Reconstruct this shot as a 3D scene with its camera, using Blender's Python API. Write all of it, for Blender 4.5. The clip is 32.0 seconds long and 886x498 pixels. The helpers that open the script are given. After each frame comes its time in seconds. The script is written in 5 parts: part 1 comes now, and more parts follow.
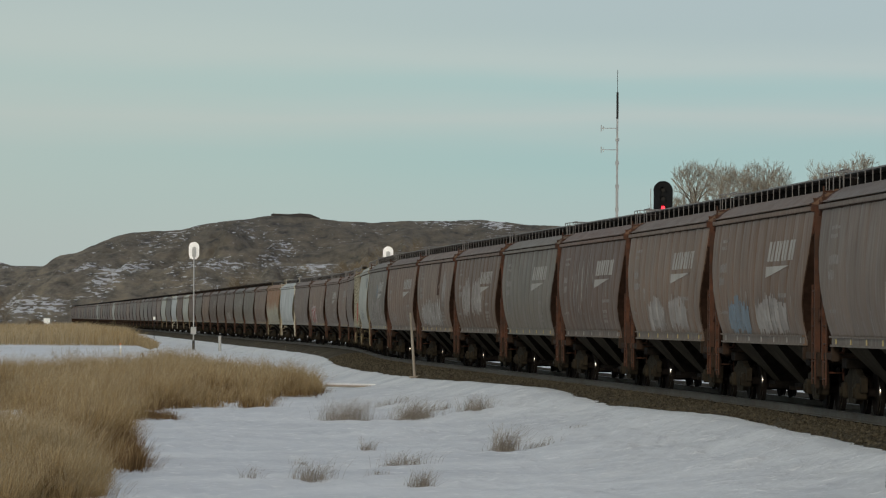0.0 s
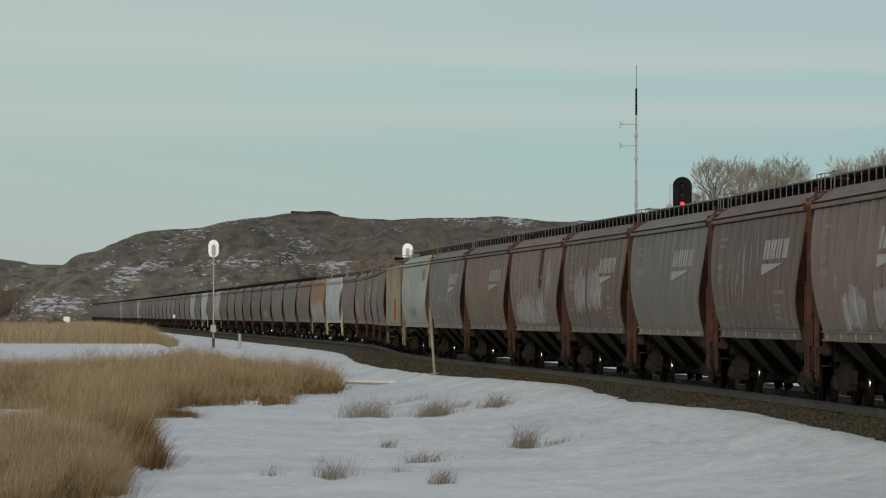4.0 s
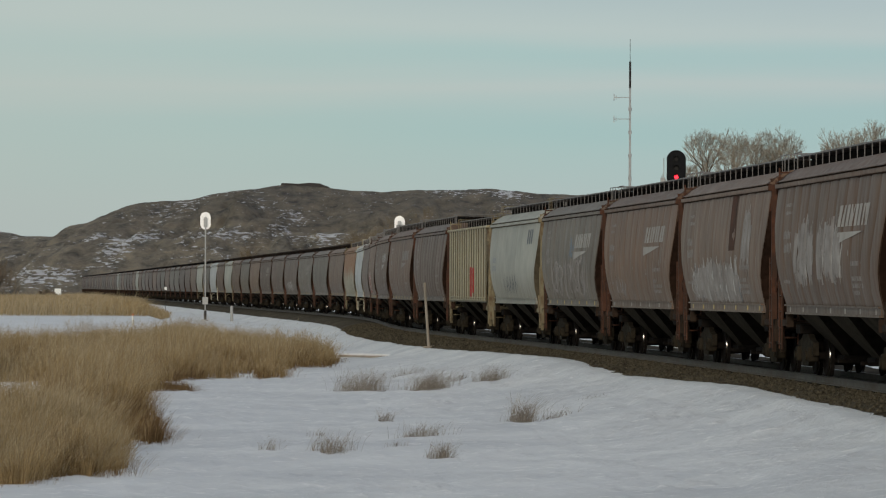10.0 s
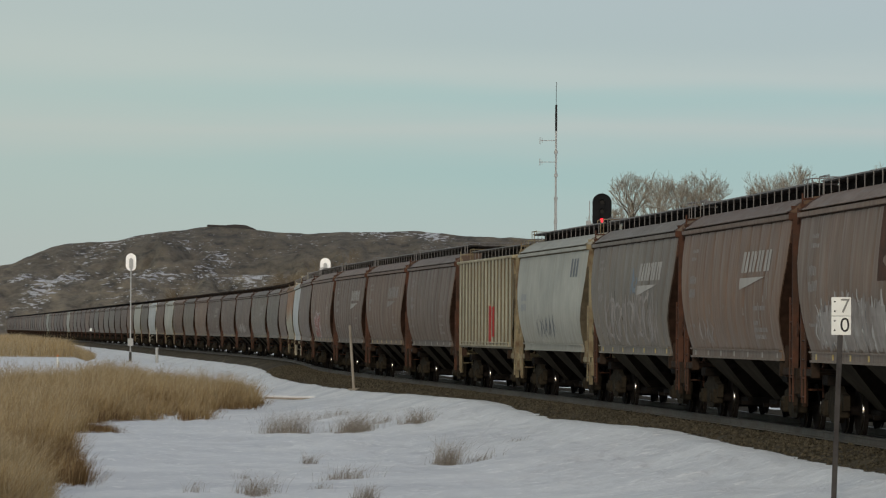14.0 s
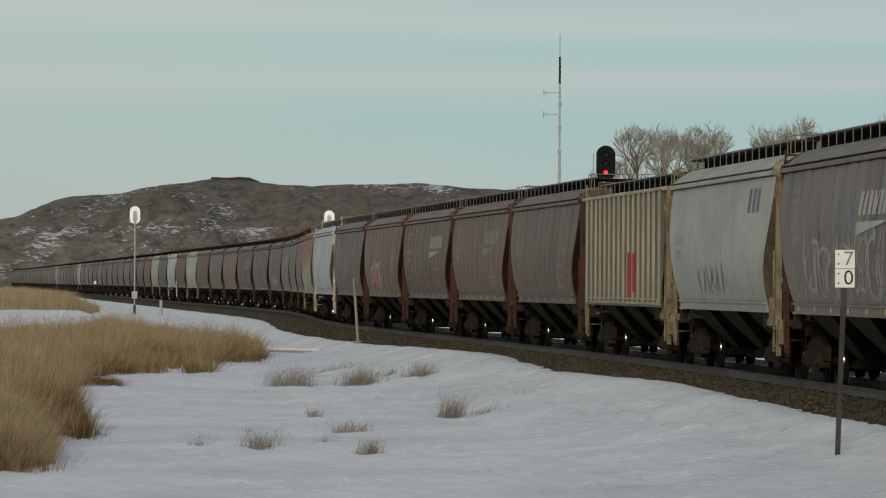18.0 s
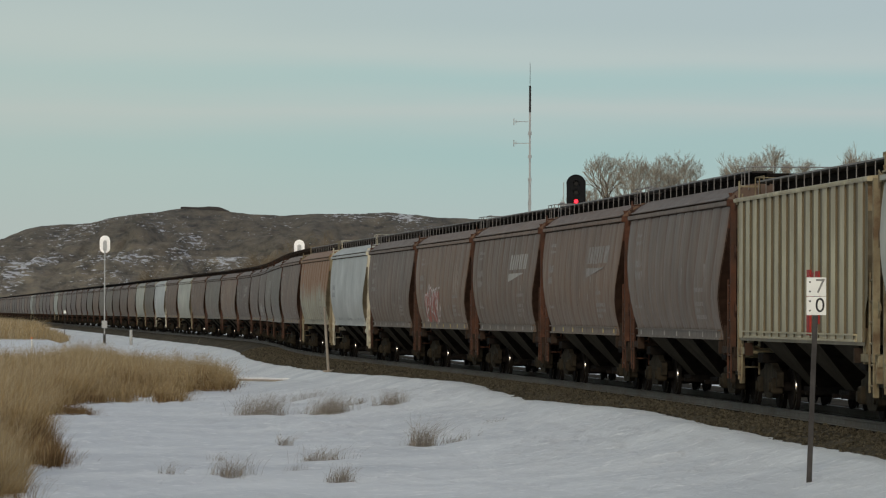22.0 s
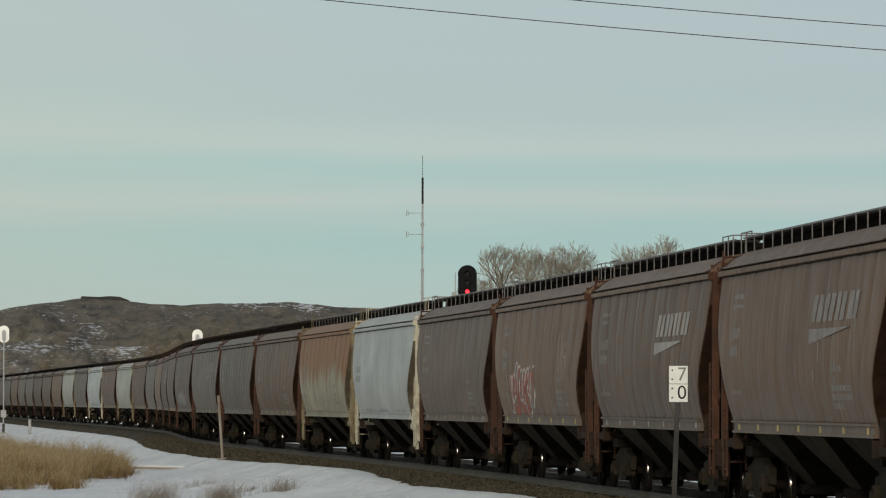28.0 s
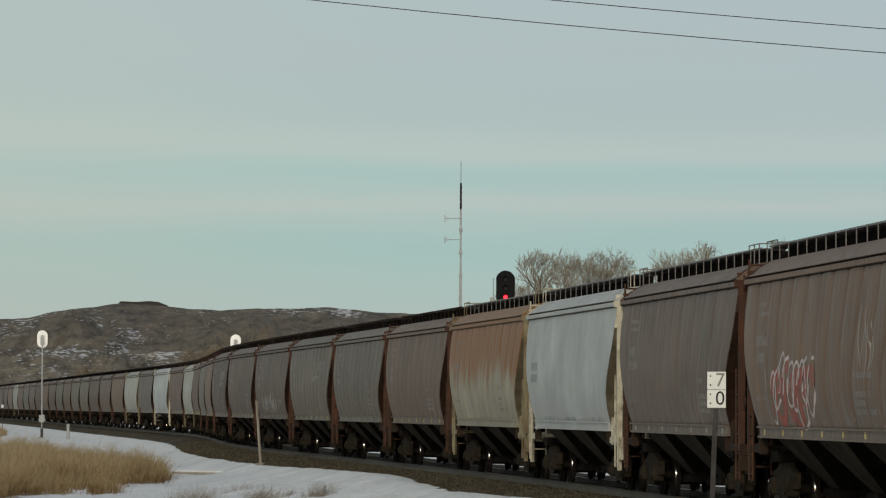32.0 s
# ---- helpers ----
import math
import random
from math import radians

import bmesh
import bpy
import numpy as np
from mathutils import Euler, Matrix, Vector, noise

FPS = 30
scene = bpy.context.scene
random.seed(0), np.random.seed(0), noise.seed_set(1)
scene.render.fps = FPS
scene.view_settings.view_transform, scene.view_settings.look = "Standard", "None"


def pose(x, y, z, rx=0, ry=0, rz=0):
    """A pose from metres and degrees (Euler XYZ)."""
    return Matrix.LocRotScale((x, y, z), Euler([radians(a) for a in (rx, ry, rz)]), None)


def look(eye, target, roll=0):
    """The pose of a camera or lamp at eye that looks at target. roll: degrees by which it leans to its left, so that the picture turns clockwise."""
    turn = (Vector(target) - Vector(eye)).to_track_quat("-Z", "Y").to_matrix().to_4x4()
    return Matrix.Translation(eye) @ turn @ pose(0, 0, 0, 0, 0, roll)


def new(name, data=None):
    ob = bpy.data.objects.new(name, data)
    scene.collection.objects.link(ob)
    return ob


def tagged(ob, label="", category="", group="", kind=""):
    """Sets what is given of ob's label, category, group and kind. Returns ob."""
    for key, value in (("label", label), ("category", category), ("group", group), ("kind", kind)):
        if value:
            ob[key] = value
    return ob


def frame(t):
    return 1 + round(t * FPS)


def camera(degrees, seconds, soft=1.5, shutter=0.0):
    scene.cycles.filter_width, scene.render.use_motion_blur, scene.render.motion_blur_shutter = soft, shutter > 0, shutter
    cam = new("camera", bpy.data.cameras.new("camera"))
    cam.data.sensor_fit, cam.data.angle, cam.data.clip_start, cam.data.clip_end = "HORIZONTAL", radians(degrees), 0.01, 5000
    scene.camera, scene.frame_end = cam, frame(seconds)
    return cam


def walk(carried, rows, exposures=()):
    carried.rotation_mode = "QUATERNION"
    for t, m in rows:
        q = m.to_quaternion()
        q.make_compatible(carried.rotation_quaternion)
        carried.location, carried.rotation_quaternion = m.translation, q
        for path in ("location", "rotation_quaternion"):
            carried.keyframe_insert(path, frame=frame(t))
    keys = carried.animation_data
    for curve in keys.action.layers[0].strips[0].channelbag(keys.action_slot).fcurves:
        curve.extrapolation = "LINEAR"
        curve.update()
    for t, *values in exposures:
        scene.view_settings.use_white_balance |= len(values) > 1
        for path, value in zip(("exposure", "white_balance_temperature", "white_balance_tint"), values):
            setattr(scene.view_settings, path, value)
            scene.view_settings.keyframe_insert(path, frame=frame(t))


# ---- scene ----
cam = camera(10.41, 32.0, soft=1.2)
walk(cam, [
    (0.0, pose(0.167, -0.008, 1.797, 90.825, -0.346, 0.135)),
    (0.5, pose(0.162, -0.002, 1.796, 91.019, -0.352, 0.282)),
    (1.0, pose(0.162, -0.007, 1.780, 91.125, -0.271, 0.186)),
    (1.5, pose(0.157, -0.003, 1.789, 91.185, -0.179, 0.278)),
    (2.0, pose(0.175, -0.003, 1.805, 90.891, -0.258, 0.259)),
    (2.5, pose(0.167, -0.019, 1.780, 90.986, -0.366, 0.368)),
    (3.0, pose(0.160, -0.010, 1.781, 90.782, -0.279, 0.410)),
    (3.5, pose(0.168, -0.005, 1.790, 90.737, -0.181, 0.391)),
    (5.5, pose(0.174, 0.022, 1.835, 91.048, 0.091, 0.380)),
    (6.0, pose(0.136, 0.010, 1.834, 90.511, -0.143, 0.767)),
    (6.5, pose(0.086, 0.021, 1.846, 90.780, 0.316, 0.788)),
    (7.0, pose(0.021, 0.005, 1.843, 90.090, -0.161, 0.325)),
    (7.5, pose(0.019, 0.006, 1.844, 90.739, -0.080, 0.171)),
    (8.0, pose(0.022, 0.006, 1.855, 90.513, -0.260, 0.033)),
    (8.5, pose(0.020, 0.007, 1.842, 90.505, -0.004, 0.109)),
    (9.0, pose(0.002, -0.001, 1.833, 90.435, -0.008, 0.000)),
    (9.5, pose(-0.007, -0.001, 1.843, 90.467, -0.033, 0.211)),
    (10.0, pose(0.001, 0.013, 1.841, 90.458, -0.167, 0.250)),
    (10.5, pose(-0.001, 0.005, 1.850, 90.555, -0.205, 0.184)),
    (11.0, pose(0.012, 0.006, 1.854, 90.613, -0.201, 0.084)),
    (11.5, pose(0.006, 0.003, 1.854, 90.582, -0.202, 0.157)),
    (12.0, pose(-0.003, 0.005, 1.849, 90.668, -0.225, 0.072)),
    (12.5, pose(0.001, 0.005, 1.852, 90.758, -0.217, 0.074)),
    (13.0, pose(0.007, 0.011, 1.845, 90.568, -0.120, 0.075)),
    (13.5, pose(0.015, 0.019, 1.849, 90.902, -0.388, -0.484)),
    (15.5, pose(0.002, 0.012, 1.856, 91.033, -0.340, -0.732)),
    (16.0, pose(-0.013, 0.010, 1.841, 91.304, -0.243, -0.660)),
    (16.5, pose(0.002, 0.011, 1.834, 91.215, -0.168, -0.594)),
    (17.0, pose(-0.007, 0.003, 1.847, 90.975, -0.197, -0.609)),
    (17.5, pose(0.001, 0.006, 1.875, 90.678, -0.225, -0.537)),
    (18.0, pose(0.019, 0.011, 1.873, 90.394, -0.262, -0.577)),
    (18.5, pose(-0.012, 0.007, 1.849, 90.397, -0.360, -0.547)),
    (19.0, pose(0.007, 0.007, 1.832, 90.270, -0.057, -0.494)),
    (19.5, pose(0.009, 0.019, 1.878, 90.543, -0.144, -0.819)),
    (20.0, pose(0.010, 0.019, 1.887, 90.660, -0.208, -0.756)),
    (20.5, pose(0.027, 0.015, 1.879, 90.939, -0.167, -0.677)),
    (21.0, pose(0.003, 0.011, 1.849, 91.097, -0.328, -0.740)),
    (21.5, pose(0.006, 0.016, 1.871, 90.850, -0.504, -0.735)),
    (22.0, pose(-0.007, 0.011, 1.848, 90.743, -0.229, -0.933)),
    (22.5, pose(0.005, 0.017, 1.842, 90.760, -0.449, -1.070)),
    (23.0, pose(-0.005, 0.009, 1.848, 90.991, -0.538, -1.254)),
    (23.5, pose(0.010, 0.014, 1.847, 91.335, -0.247, -1.296)),
    (24.0, pose(0.019, 0.007, 1.853, 91.389, 0.025, -1.477)),
    (24.5, pose(0.002, 0.010, 1.811, 90.770, -0.077, -1.816)),
    (26.5, pose(0.294, -3.238, 1.816, 91.251, -0.269, -2.091)),
    (27.0, pose(0.294, -3.238, 1.816, 91.408, -0.181, -1.963)),
    (27.5, pose(0.294, -3.238, 1.816, 91.611, -0.218, -2.044)),
    (28.0, pose(0.294, -3.238, 1.816, 91.800, -0.166, -2.096)),
    (28.5, pose(0.294, -3.238, 1.816, 91.744, -0.182, -1.991)),
    (29.0, pose(0.294, -3.238, 1.816, 91.485, -0.110, -1.614)),
    (29.5, pose(0.294, -3.238, 1.816, 91.393, 0.005, -1.563)),
    (30.0, pose(0.294, -3.238, 1.816, 91.577, -0.112, -1.584)),
    (30.5, pose(0.294, -3.238, 1.816, 91.657, -0.279, -1.663)),
    (31.0, pose(0.294, -3.238, 1.816, 91.697, -0.285, -1.819)),
    (31.5, pose(0.294, -3.238, 1.816, 91.642, -0.215, -1.707)),
    (32.0, pose(0.294, -3.238, 1.816, 91.862, -0.249, -1.648)),
], exposures=[(0.0, 0.02, 6440, 8.5), (4.5, 0.02, 6440, 8.5), (13.0, 0.02, 6490, 9.5), (16.0, 0.02, 6540, 10), (20.0, 0.02, 6500, 9.5), (24.5, 0.02, 6440, 8), (26.8, 0.11, 6600, 7), (28.0, 0.08, 6600, 7), (30.0, 0.02, 6600, 7), (32.0, 0.02, 6600, 7)])

# ---- world and sun ----
SUN_AZ, SUN_EL = radians(188), radians(12)
world = bpy.data.worlds.new("sky")
scene.world = world
world.use_nodes = True
wt = world.node_tree
wt.nodes.clear()


def wnode(kind, **kw):
    n = wt.nodes.new(kind)
    for k, v in kw.items():
        if k == "blend_type":
            n.blend_type = v
        elif k == "data_type":
            n.data_type = v
        elif k == "operation":
            n.operation = v
    return n


def build_sky():
    out = wnode("ShaderNodeOutputWorld")
    bg = wnode("ShaderNodeBackground")
    sky = wnode("ShaderNodeTexSky")
    sky.sky_type = "NISHITA"
    sky.sun_disc = False
    sky.sun_elevation, sky.sun_rotation = SUN_EL, SUN_AZ
    sky.air_density, sky.dust_density, sky.ozone_density = 1.0, 1.5, 1.5
    dim = wnode("ShaderNodeMix", data_type="RGBA", blend_type="MULTIPLY")
    dim.inputs["Factor"].default_value = 1.0
    dim.inputs["B"].default_value = (0.16, 0.165, 0.18, 1)
    wt.links.new(sky.outputs["Color"], dim.inputs["A"])
    co = wnode("ShaderNodeTexCoord")
    # thin cloud sheet in long level bands
    stretch = wnode("ShaderNodeMapping")
    stretch.inputs["Scale"].default_value = (4.5, 4.5, 36)
    stretch.inputs["Rotation"].default_value = (0, radians(-0.35), 0)
    wt.links.new(co.outputs["Generated"], stretch.inputs["Vector"])
    nz = wnode("ShaderNodeTexNoise")
    nz.inputs["Scale"].default_value, nz.inputs["Detail"].default_value, nz.inputs["Roughness"].default_value = 1.0, 4, 0.5
    wt.links.new(stretch.outputs["Vector"], nz.inputs["Vector"])
    sep = wnode("ShaderNodeSeparateXYZ")
    wt.links.new(co.outputs["Generated"], sep.inputs["Vector"])
    wob = wnode("ShaderNodeMath", operation="MULTIPLY_ADD")
    wt.links.new(nz.outputs["Fac"], wob.inputs[0])
    wob.inputs[1].default_value = 0.024
    tilt = wnode("ShaderNodeMath", operation="MULTIPLY_ADD")
    wt.links.new(sep.outputs["X"], tilt.inputs[0])
    tilt.inputs[1].default_value = -0.008
    wt.links.new(sep.outputs["Z"], tilt.inputs[2])
    wt.links.new(tilt.outputs[0], wob.inputs[2])
    scale = wnode("ShaderNodeMath", operation="MULTIPLY")
    scale.inputs[1].default_value = 8.0
    lower = wnode("ShaderNodeMath", operation="SUBTRACT")
    lower.inputs[1].default_value = 0.003
    wt.links.new(wob.outputs[0], lower.inputs[0])
    wt.links.new(lower.outputs[0], scale.inputs[0])
    ramp = wnode("ShaderNodeValToRGB")
    cr = ramp.color_ramp
    cr.interpolation = "B_SPLINE"
    teal, haze, pale = (0.300, 0.485, 0.495, 1), (0.435, 0.510, 0.508, 1), (0.365, 0.510, 0.505, 1)
    stops = [(0.0, haze), (0.20, haze), (0.29, pale), (0.355, teal), (0.405, haze), (0.425, haze), (0.467, teal), (0.505, haze),
             (0.535, haze), (0.59, (0.365, 0.455, 0.475, 1)), (0.68, (0.40, 0.465, 0.49, 1)), (0.80, (0.37, 0.40, 0.43, 1)), (1.0, (0.38, 0.40, 0.43, 1))]
    while len(cr.elements) < len(stops):
        cr.elements.new(0.5)
    for e, (pos, col) in zip(cr.elements, stops):
        e.position, e.color = pos, col
    # low sky in fine steps, the rest of the dome in the ramp's last part
    high = wnode("ShaderNodeMapRange")
    high.inputs["From Min"].default_value, high.inputs["From Max"].default_value = 0.68, 6.0
    high.inputs["To Min"].default_value, high.inputs["To Max"].default_value = 0.0, 0.32
    wt.links.new(scale.outputs[0], high.inputs["Value"])
    low = wnode("ShaderNodeMath", operation="MINIMUM")
    low.inputs[1].default_value = 0.68
    wt.links.new(scale.outputs[0], low.inputs[0])
    both = wnode("ShaderNodeMath", operation="ADD")
    wt.links.new(low.outputs[0], both.inputs[0])
    wt.links.new(high.outputs["Result"], both.inputs[1])
    wt.links.new(both.outputs[0], ramp.inputs["Fac"])
    mix = wnode("ShaderNodeMix", data_type="RGBA")
    mix.inputs["Factor"].default_value = 0.86
    wt.links.new(dim.outputs["Result"], mix.inputs["A"])
    # haze thickens to the west, where the bands fade out
    west = wnode("ShaderNodeMapRange")
    west.inputs["From Min"].default_value, west.inputs["From Max"].default_value = 0.02, -0.11
    west.inputs["To Max"].default_value = 0.65
    wt.links.new(sep.outputs["X"], west.inputs["Value"])
    veil = wnode("ShaderNodeMix", data_type="RGBA")
    veil.inputs["B"].default_value = (0.430, 0.480, 0.468, 1)
    wt.links.new(west.outputs["Result"], veil.inputs["Factor"])
    wt.links.new(ramp.outputs["Color"], veil.inputs["A"])
    wt.links.new(veil.outputs["Result"], mix.inputs["B"])
    # the cloud turns more lavender towards the east
    east = wnode("ShaderNodeMapRange")
    east.inputs["From Min"].default_value, east.inputs["From Max"].default_value = -0.04, 0.16
    wt.links.new(sep.outputs["X"], east.inputs["Value"])
    lav = wnode("ShaderNodeMix", data_type="RGBA", blend_type="MULTIPLY")
    lav.inputs["B"].default_value = (0.97, 0.965, 1.02, 1)
    wt.links.new(east.outputs["Result"], lav.inputs["Factor"])
    wt.links.new(mix.outputs["Result"], lav.inputs["A"])
    wt.links.new(lav.outputs["Result"], bg.inputs["Color"])
    bg.inputs["Strength"].default_value = 1.0
    wt.links.new(bg.outputs["Background"], out.inputs["Surface"])


build_sky()
sun = new("sun", bpy.data.lights.new("sun", "SUN"))
sun.data.energy, sun.data.angle, sun.data.color = 1.1, radians(5), (1.0, 0.88, 0.74)
sun.matrix_world = look((math.sin(SUN_AZ) * 50, math.cos(SUN_AZ) * 50, 50 * math.tan(SUN_EL)), (0, 0, 0))

# ---- materials ----
MATS = {}


def material(name, base, rough=0.8, metal=0.0, vary=0.25, scale=6.0, stretch=(1, 1, 1), second=None, amount=0.5, patch=1.0,
             bump=0.2, bump_scale=40.0, sharp=0.12, coords="Object", random=0.0, glow=None, island=0.0, gloss=0.35):
    """Base colour with a fine grain, larger patches of a second colour, and bump; per-object or per-island variation."""
    if name in MATS:
        return MATS[name]
    m = bpy.data.materials.new(name)
    m.use_nodes = True
    nt = m.node_tree
    b = nt.nodes["Principled BSDF"]
    b.inputs["Roughness"].default_value, b.inputs["Metallic"].default_value = rough, metal
    b.inputs["Specular IOR Level"].default_value = gloss
    if glow:
        b.inputs["Emission Color"].default_value = (*glow[0], 1)
        b.inputs["Emission Strength"].default_value = glow[1]
    co = nt.nodes.new("ShaderNodeTexCoord")
    mp = nt.nodes.new("ShaderNodeMapping")
    mp.inputs["Scale"].default_value = stretch
    source = co.outputs[coords]
    if coords == "Object":
        info0 = nt.nodes.new("ShaderNodeObjectInfo")
        off = nt.nodes.new("ShaderNodeVectorMath")
        off.operation = "MULTIPLY_ADD"
        off.inputs[1].default_value = (37, 19, 11)
        cmb = nt.nodes.new("ShaderNodeCombineXYZ")
        for k in range(3):
            nt.links.new(info0.outputs["Random"], cmb.inputs[k])
        nt.links.new(cmb.outputs[0], off.inputs[0])
        nt.links.new(source, off.inputs[2])
        source = off.outputs[0]
    nt.links.new(source, mp.inputs["Vector"])
    grain = nt.nodes.new("ShaderNodeTexNoise")
    grain.inputs["Scale"].default_value, grain.inputs["Detail"].default_value = scale, 5
    nt.links.new(mp.outputs["Vector"], grain.inputs["Vector"])
    gain = nt.nodes.new("ShaderNodeMapRange")
    gain.inputs["From Min"].default_value, gain.inputs["From Max"].default_value = 0.25, 0.75
    gain.inputs["To Min"].default_value, gain.inputs["To Max"].default_value = 1 - vary, 1 + vary
    nt.links.new(grain.outputs["Fac"], gain.inputs["Value"])
    mul = nt.nodes.new("ShaderNodeVectorMath")
    mul.operation = "SCALE"
    mul.inputs[0].default_value = base
    nt.links.new(gain.outputs["Result"], mul.inputs["Scale"])
    colour = mul.outputs[0]
    if second:
        pn = nt.nodes.new("ShaderNodeTexNoise")
        pn.inputs["Scale"].default_value, pn.inputs["Detail"].default_value, pn.inputs["Roughness"].default_value = patch, 7, 0.62
        nt.links.new(mp.outputs["Vector"], pn.inputs["Vector"])
        edge = nt.nodes.new("ShaderNodeMapRange")
        mid = 0.72 - 0.44 * amount
        edge.inputs["From Min"].default_value, edge.inputs["From Max"].default_value = mid - sharp, mid + sharp
        nt.links.new(pn.outputs["Fac"], edge.inputs["Value"])
        mx = nt.nodes.new("ShaderNodeMix")
        mx.data_type = "RGBA"
        nt.links.new(edge.outputs["Result"], mx.inputs["Factor"])
        nt.links.new(colour, mx.inputs["A"])
        mx.inputs["B"].default_value = (*second, 1)
        colour = mx.outputs["Result"]
    if random or island:
        info = nt.nodes.new("ShaderNodeNewGeometry" if island else "ShaderNodeObjectInfo")
        rr = nt.nodes.new("ShaderNodeMapRange")
        spread = island or random
        rr.inputs["To Min"].default_value, rr.inputs["To Max"].default_value = 1 - spread, 1 + spread
        nt.links.new(info.outputs["Random Per Island" if island else "Random"], rr.inputs["Value"])
        sc = nt.nodes.new("ShaderNodeVectorMath")
        sc.operation = "SCALE"
        nt.links.new(colour, sc.inputs[0])
        nt.links.new(rr.outputs["Result"], sc.inputs["Scale"])
        colour = sc.outputs[0]
    nt.links.new(colour, b.inputs["Base Color"])
    if bump:
        bn = nt.nodes.new("ShaderNodeTexNoise")
        bn.inputs["Scale"].default_value, bn.inputs["Detail"].default_value = bump_scale, 4
        nt.links.new(mp.outputs["Vector"], bn.inputs["Vector"])
        bp = nt.nodes.new("ShaderNodeBump")
        bp.inputs["Strength"].default_value, bp.inputs["Distance"].default_value = bump, 0.05
        nt.links.new(bn.outputs["Fac"], bp.inputs["Height"])
        nt.links.new(bp.outputs["Normal"], b.inputs["Normal"])
    MATS[name] = m
    return m


def paint(name, base, dust=(0.152, 0.124, 0.097), rust=(0.105, 0.050, 0.028), dusty=0.5, rusty=0.26, streak=0.10, low=1.8, drip=3.3, random=0.16, wide=0.12, lift=0.36):
    """Weathered car paint: upright streaks, blotches, rust running down from the eave, road dust thrown up from below."""
    m = bpy.data.materials.new(name)
    m.use_nodes = True
    nt = m.node_tree
    b = nt.nodes["Principled BSDF"]
    b.inputs["Roughness"].default_value, b.inputs["Specular IOR Level"].default_value = 0.5, 0.22
    co, info = nt.nodes.new("ShaderNodeTexCoord"), nt.nodes.new("ShaderNodeObjectInfo")
    cmb, off = nt.nodes.new("ShaderNodeCombineXYZ"), nt.nodes.new("ShaderNodeVectorMath")
    off.operation = "MULTIPLY_ADD"
    off.inputs[1].default_value = (37, 19, 11)
    for k in range(3):
        nt.links.new(info.outputs["Random"], cmb.inputs[k])
    nt.links.new(cmb.outputs[0], off.inputs[0])
    nt.links.new(co.outputs["Object"], off.inputs[2])
    sep = nt.nodes.new("ShaderNodeSeparateXYZ")
    nt.links.new(co.outputs["Object"], sep.inputs["Vector"])

    def noise_at(scale3, detail, rough=0.55):
        mp, n = nt.nodes.new("ShaderNodeMapping"), nt.nodes.new("ShaderNodeTexNoise")
        mp.inputs["Scale"].default_value = scale3
        nt.links.new(off.outputs[0], mp.inputs["Vector"])
        nt.links.new(mp.outputs["Vector"], n.inputs["Vector"])
        n.inputs["Scale"].default_value, n.inputs["Detail"].default_value, n.inputs["Roughness"].default_value = 1.0, detail, rough
        return n.outputs["Fac"]

    def span(value, lo, hi, to0, to1):
        r = nt.nodes.new("ShaderNodeMapRange")
        for key, v in (("From Min", lo), ("From Max", hi), ("To Min", to0), ("To Max", to1)):
            r.inputs[key].default_value = v
        nt.links.new(value, r.inputs["Value"])
        return r.outputs["Result"]

    def calc(op, x, y):
        n = nt.nodes.new("ShaderNodeMath")
        n.operation = op
        for k, v in enumerate((x, y)):
            if isinstance(v, (int, float)):
                n.inputs[k].default_value = v
            else:
                nt.links.new(v, n.inputs[k])
        return n.outputs[0]

    def blend(fac, x, y):
        n = nt.nodes.new("ShaderNodeMix")
        n.data_type = "RGBA"
        nt.links.new(fac, n.inputs["Factor"])
        nt.links.new(x, n.inputs["A"])
        n.inputs["B"].default_value = (*y, 1)
        return n.outputs["Result"]

    def scaled(colour, by):
        n = nt.nodes.new("ShaderNodeVectorMath")
        n.operation = "SCALE"
        if isinstance(colour, tuple):
            n.inputs[0].default_value = colour
        else:
            nt.links.new(colour, n.inputs[0])
        nt.links.new(by, n.inputs["Scale"])
        return n.outputs[0]

    z = sep.outputs["Z"]
    long, thin = noise_at((1.05, 1.05, 0.14), 4), noise_at((5.5, 5.5, 0.35), 4)
    patch = noise_at((0.38, 0.38, 0.6), 7, 0.62)
    tone = calc("MULTIPLY", span(long, 0.28, 0.72, 1 - streak, 1 + streak), span(thin, 0.3, 0.7, 1 - streak * 0.35, 1 + streak * 0.35))
    tone = calc("MULTIPLY", tone, span(patch, 0.3, 0.7, 0.78, 1.22))
    colour = scaled(base, tone)
    runs = calc("ADD", noise_at((1.5, 1.5, 0.10), 7, 0.6), span(z, drip - 1.4, drip + 1.0, -0.556 * lift, 0.444 * lift))
    colour = blend(span(runs, 0.58 - wide / 2, 0.58 + wide / 2, 0.0, rusty), colour, rust)
    splash = calc("ADD", z, span(noise_at((3.2, 3.2, 0.5), 6, 0.65), 0.3, 0.7, -0.75, 0.75))
    colour = blend(span(splash, low - 0.45, low + 0.65, dusty, 0.0), colour, dust)
    # dust also settles on the slope of the roof
    colour = blend(span(z, 4.19, 4.25, 0.0, dusty * 0.2), colour, dust)
    nt.links.new(scaled(colour, span(info.outputs["Random"], 0.0, 1.0, 1 - random, 1 + random)), b.inputs["Base Color"])
    bp = nt.nodes.new("ShaderNodeBump")
    bp.inputs["Strength"].default_value, bp.inputs["Distance"].default_value = 0.25, 0.03
    nt.links.new(patch, bp.inputs["Height"])
    nt.links.new(bp.outputs["Normal"], b.inputs["Normal"])
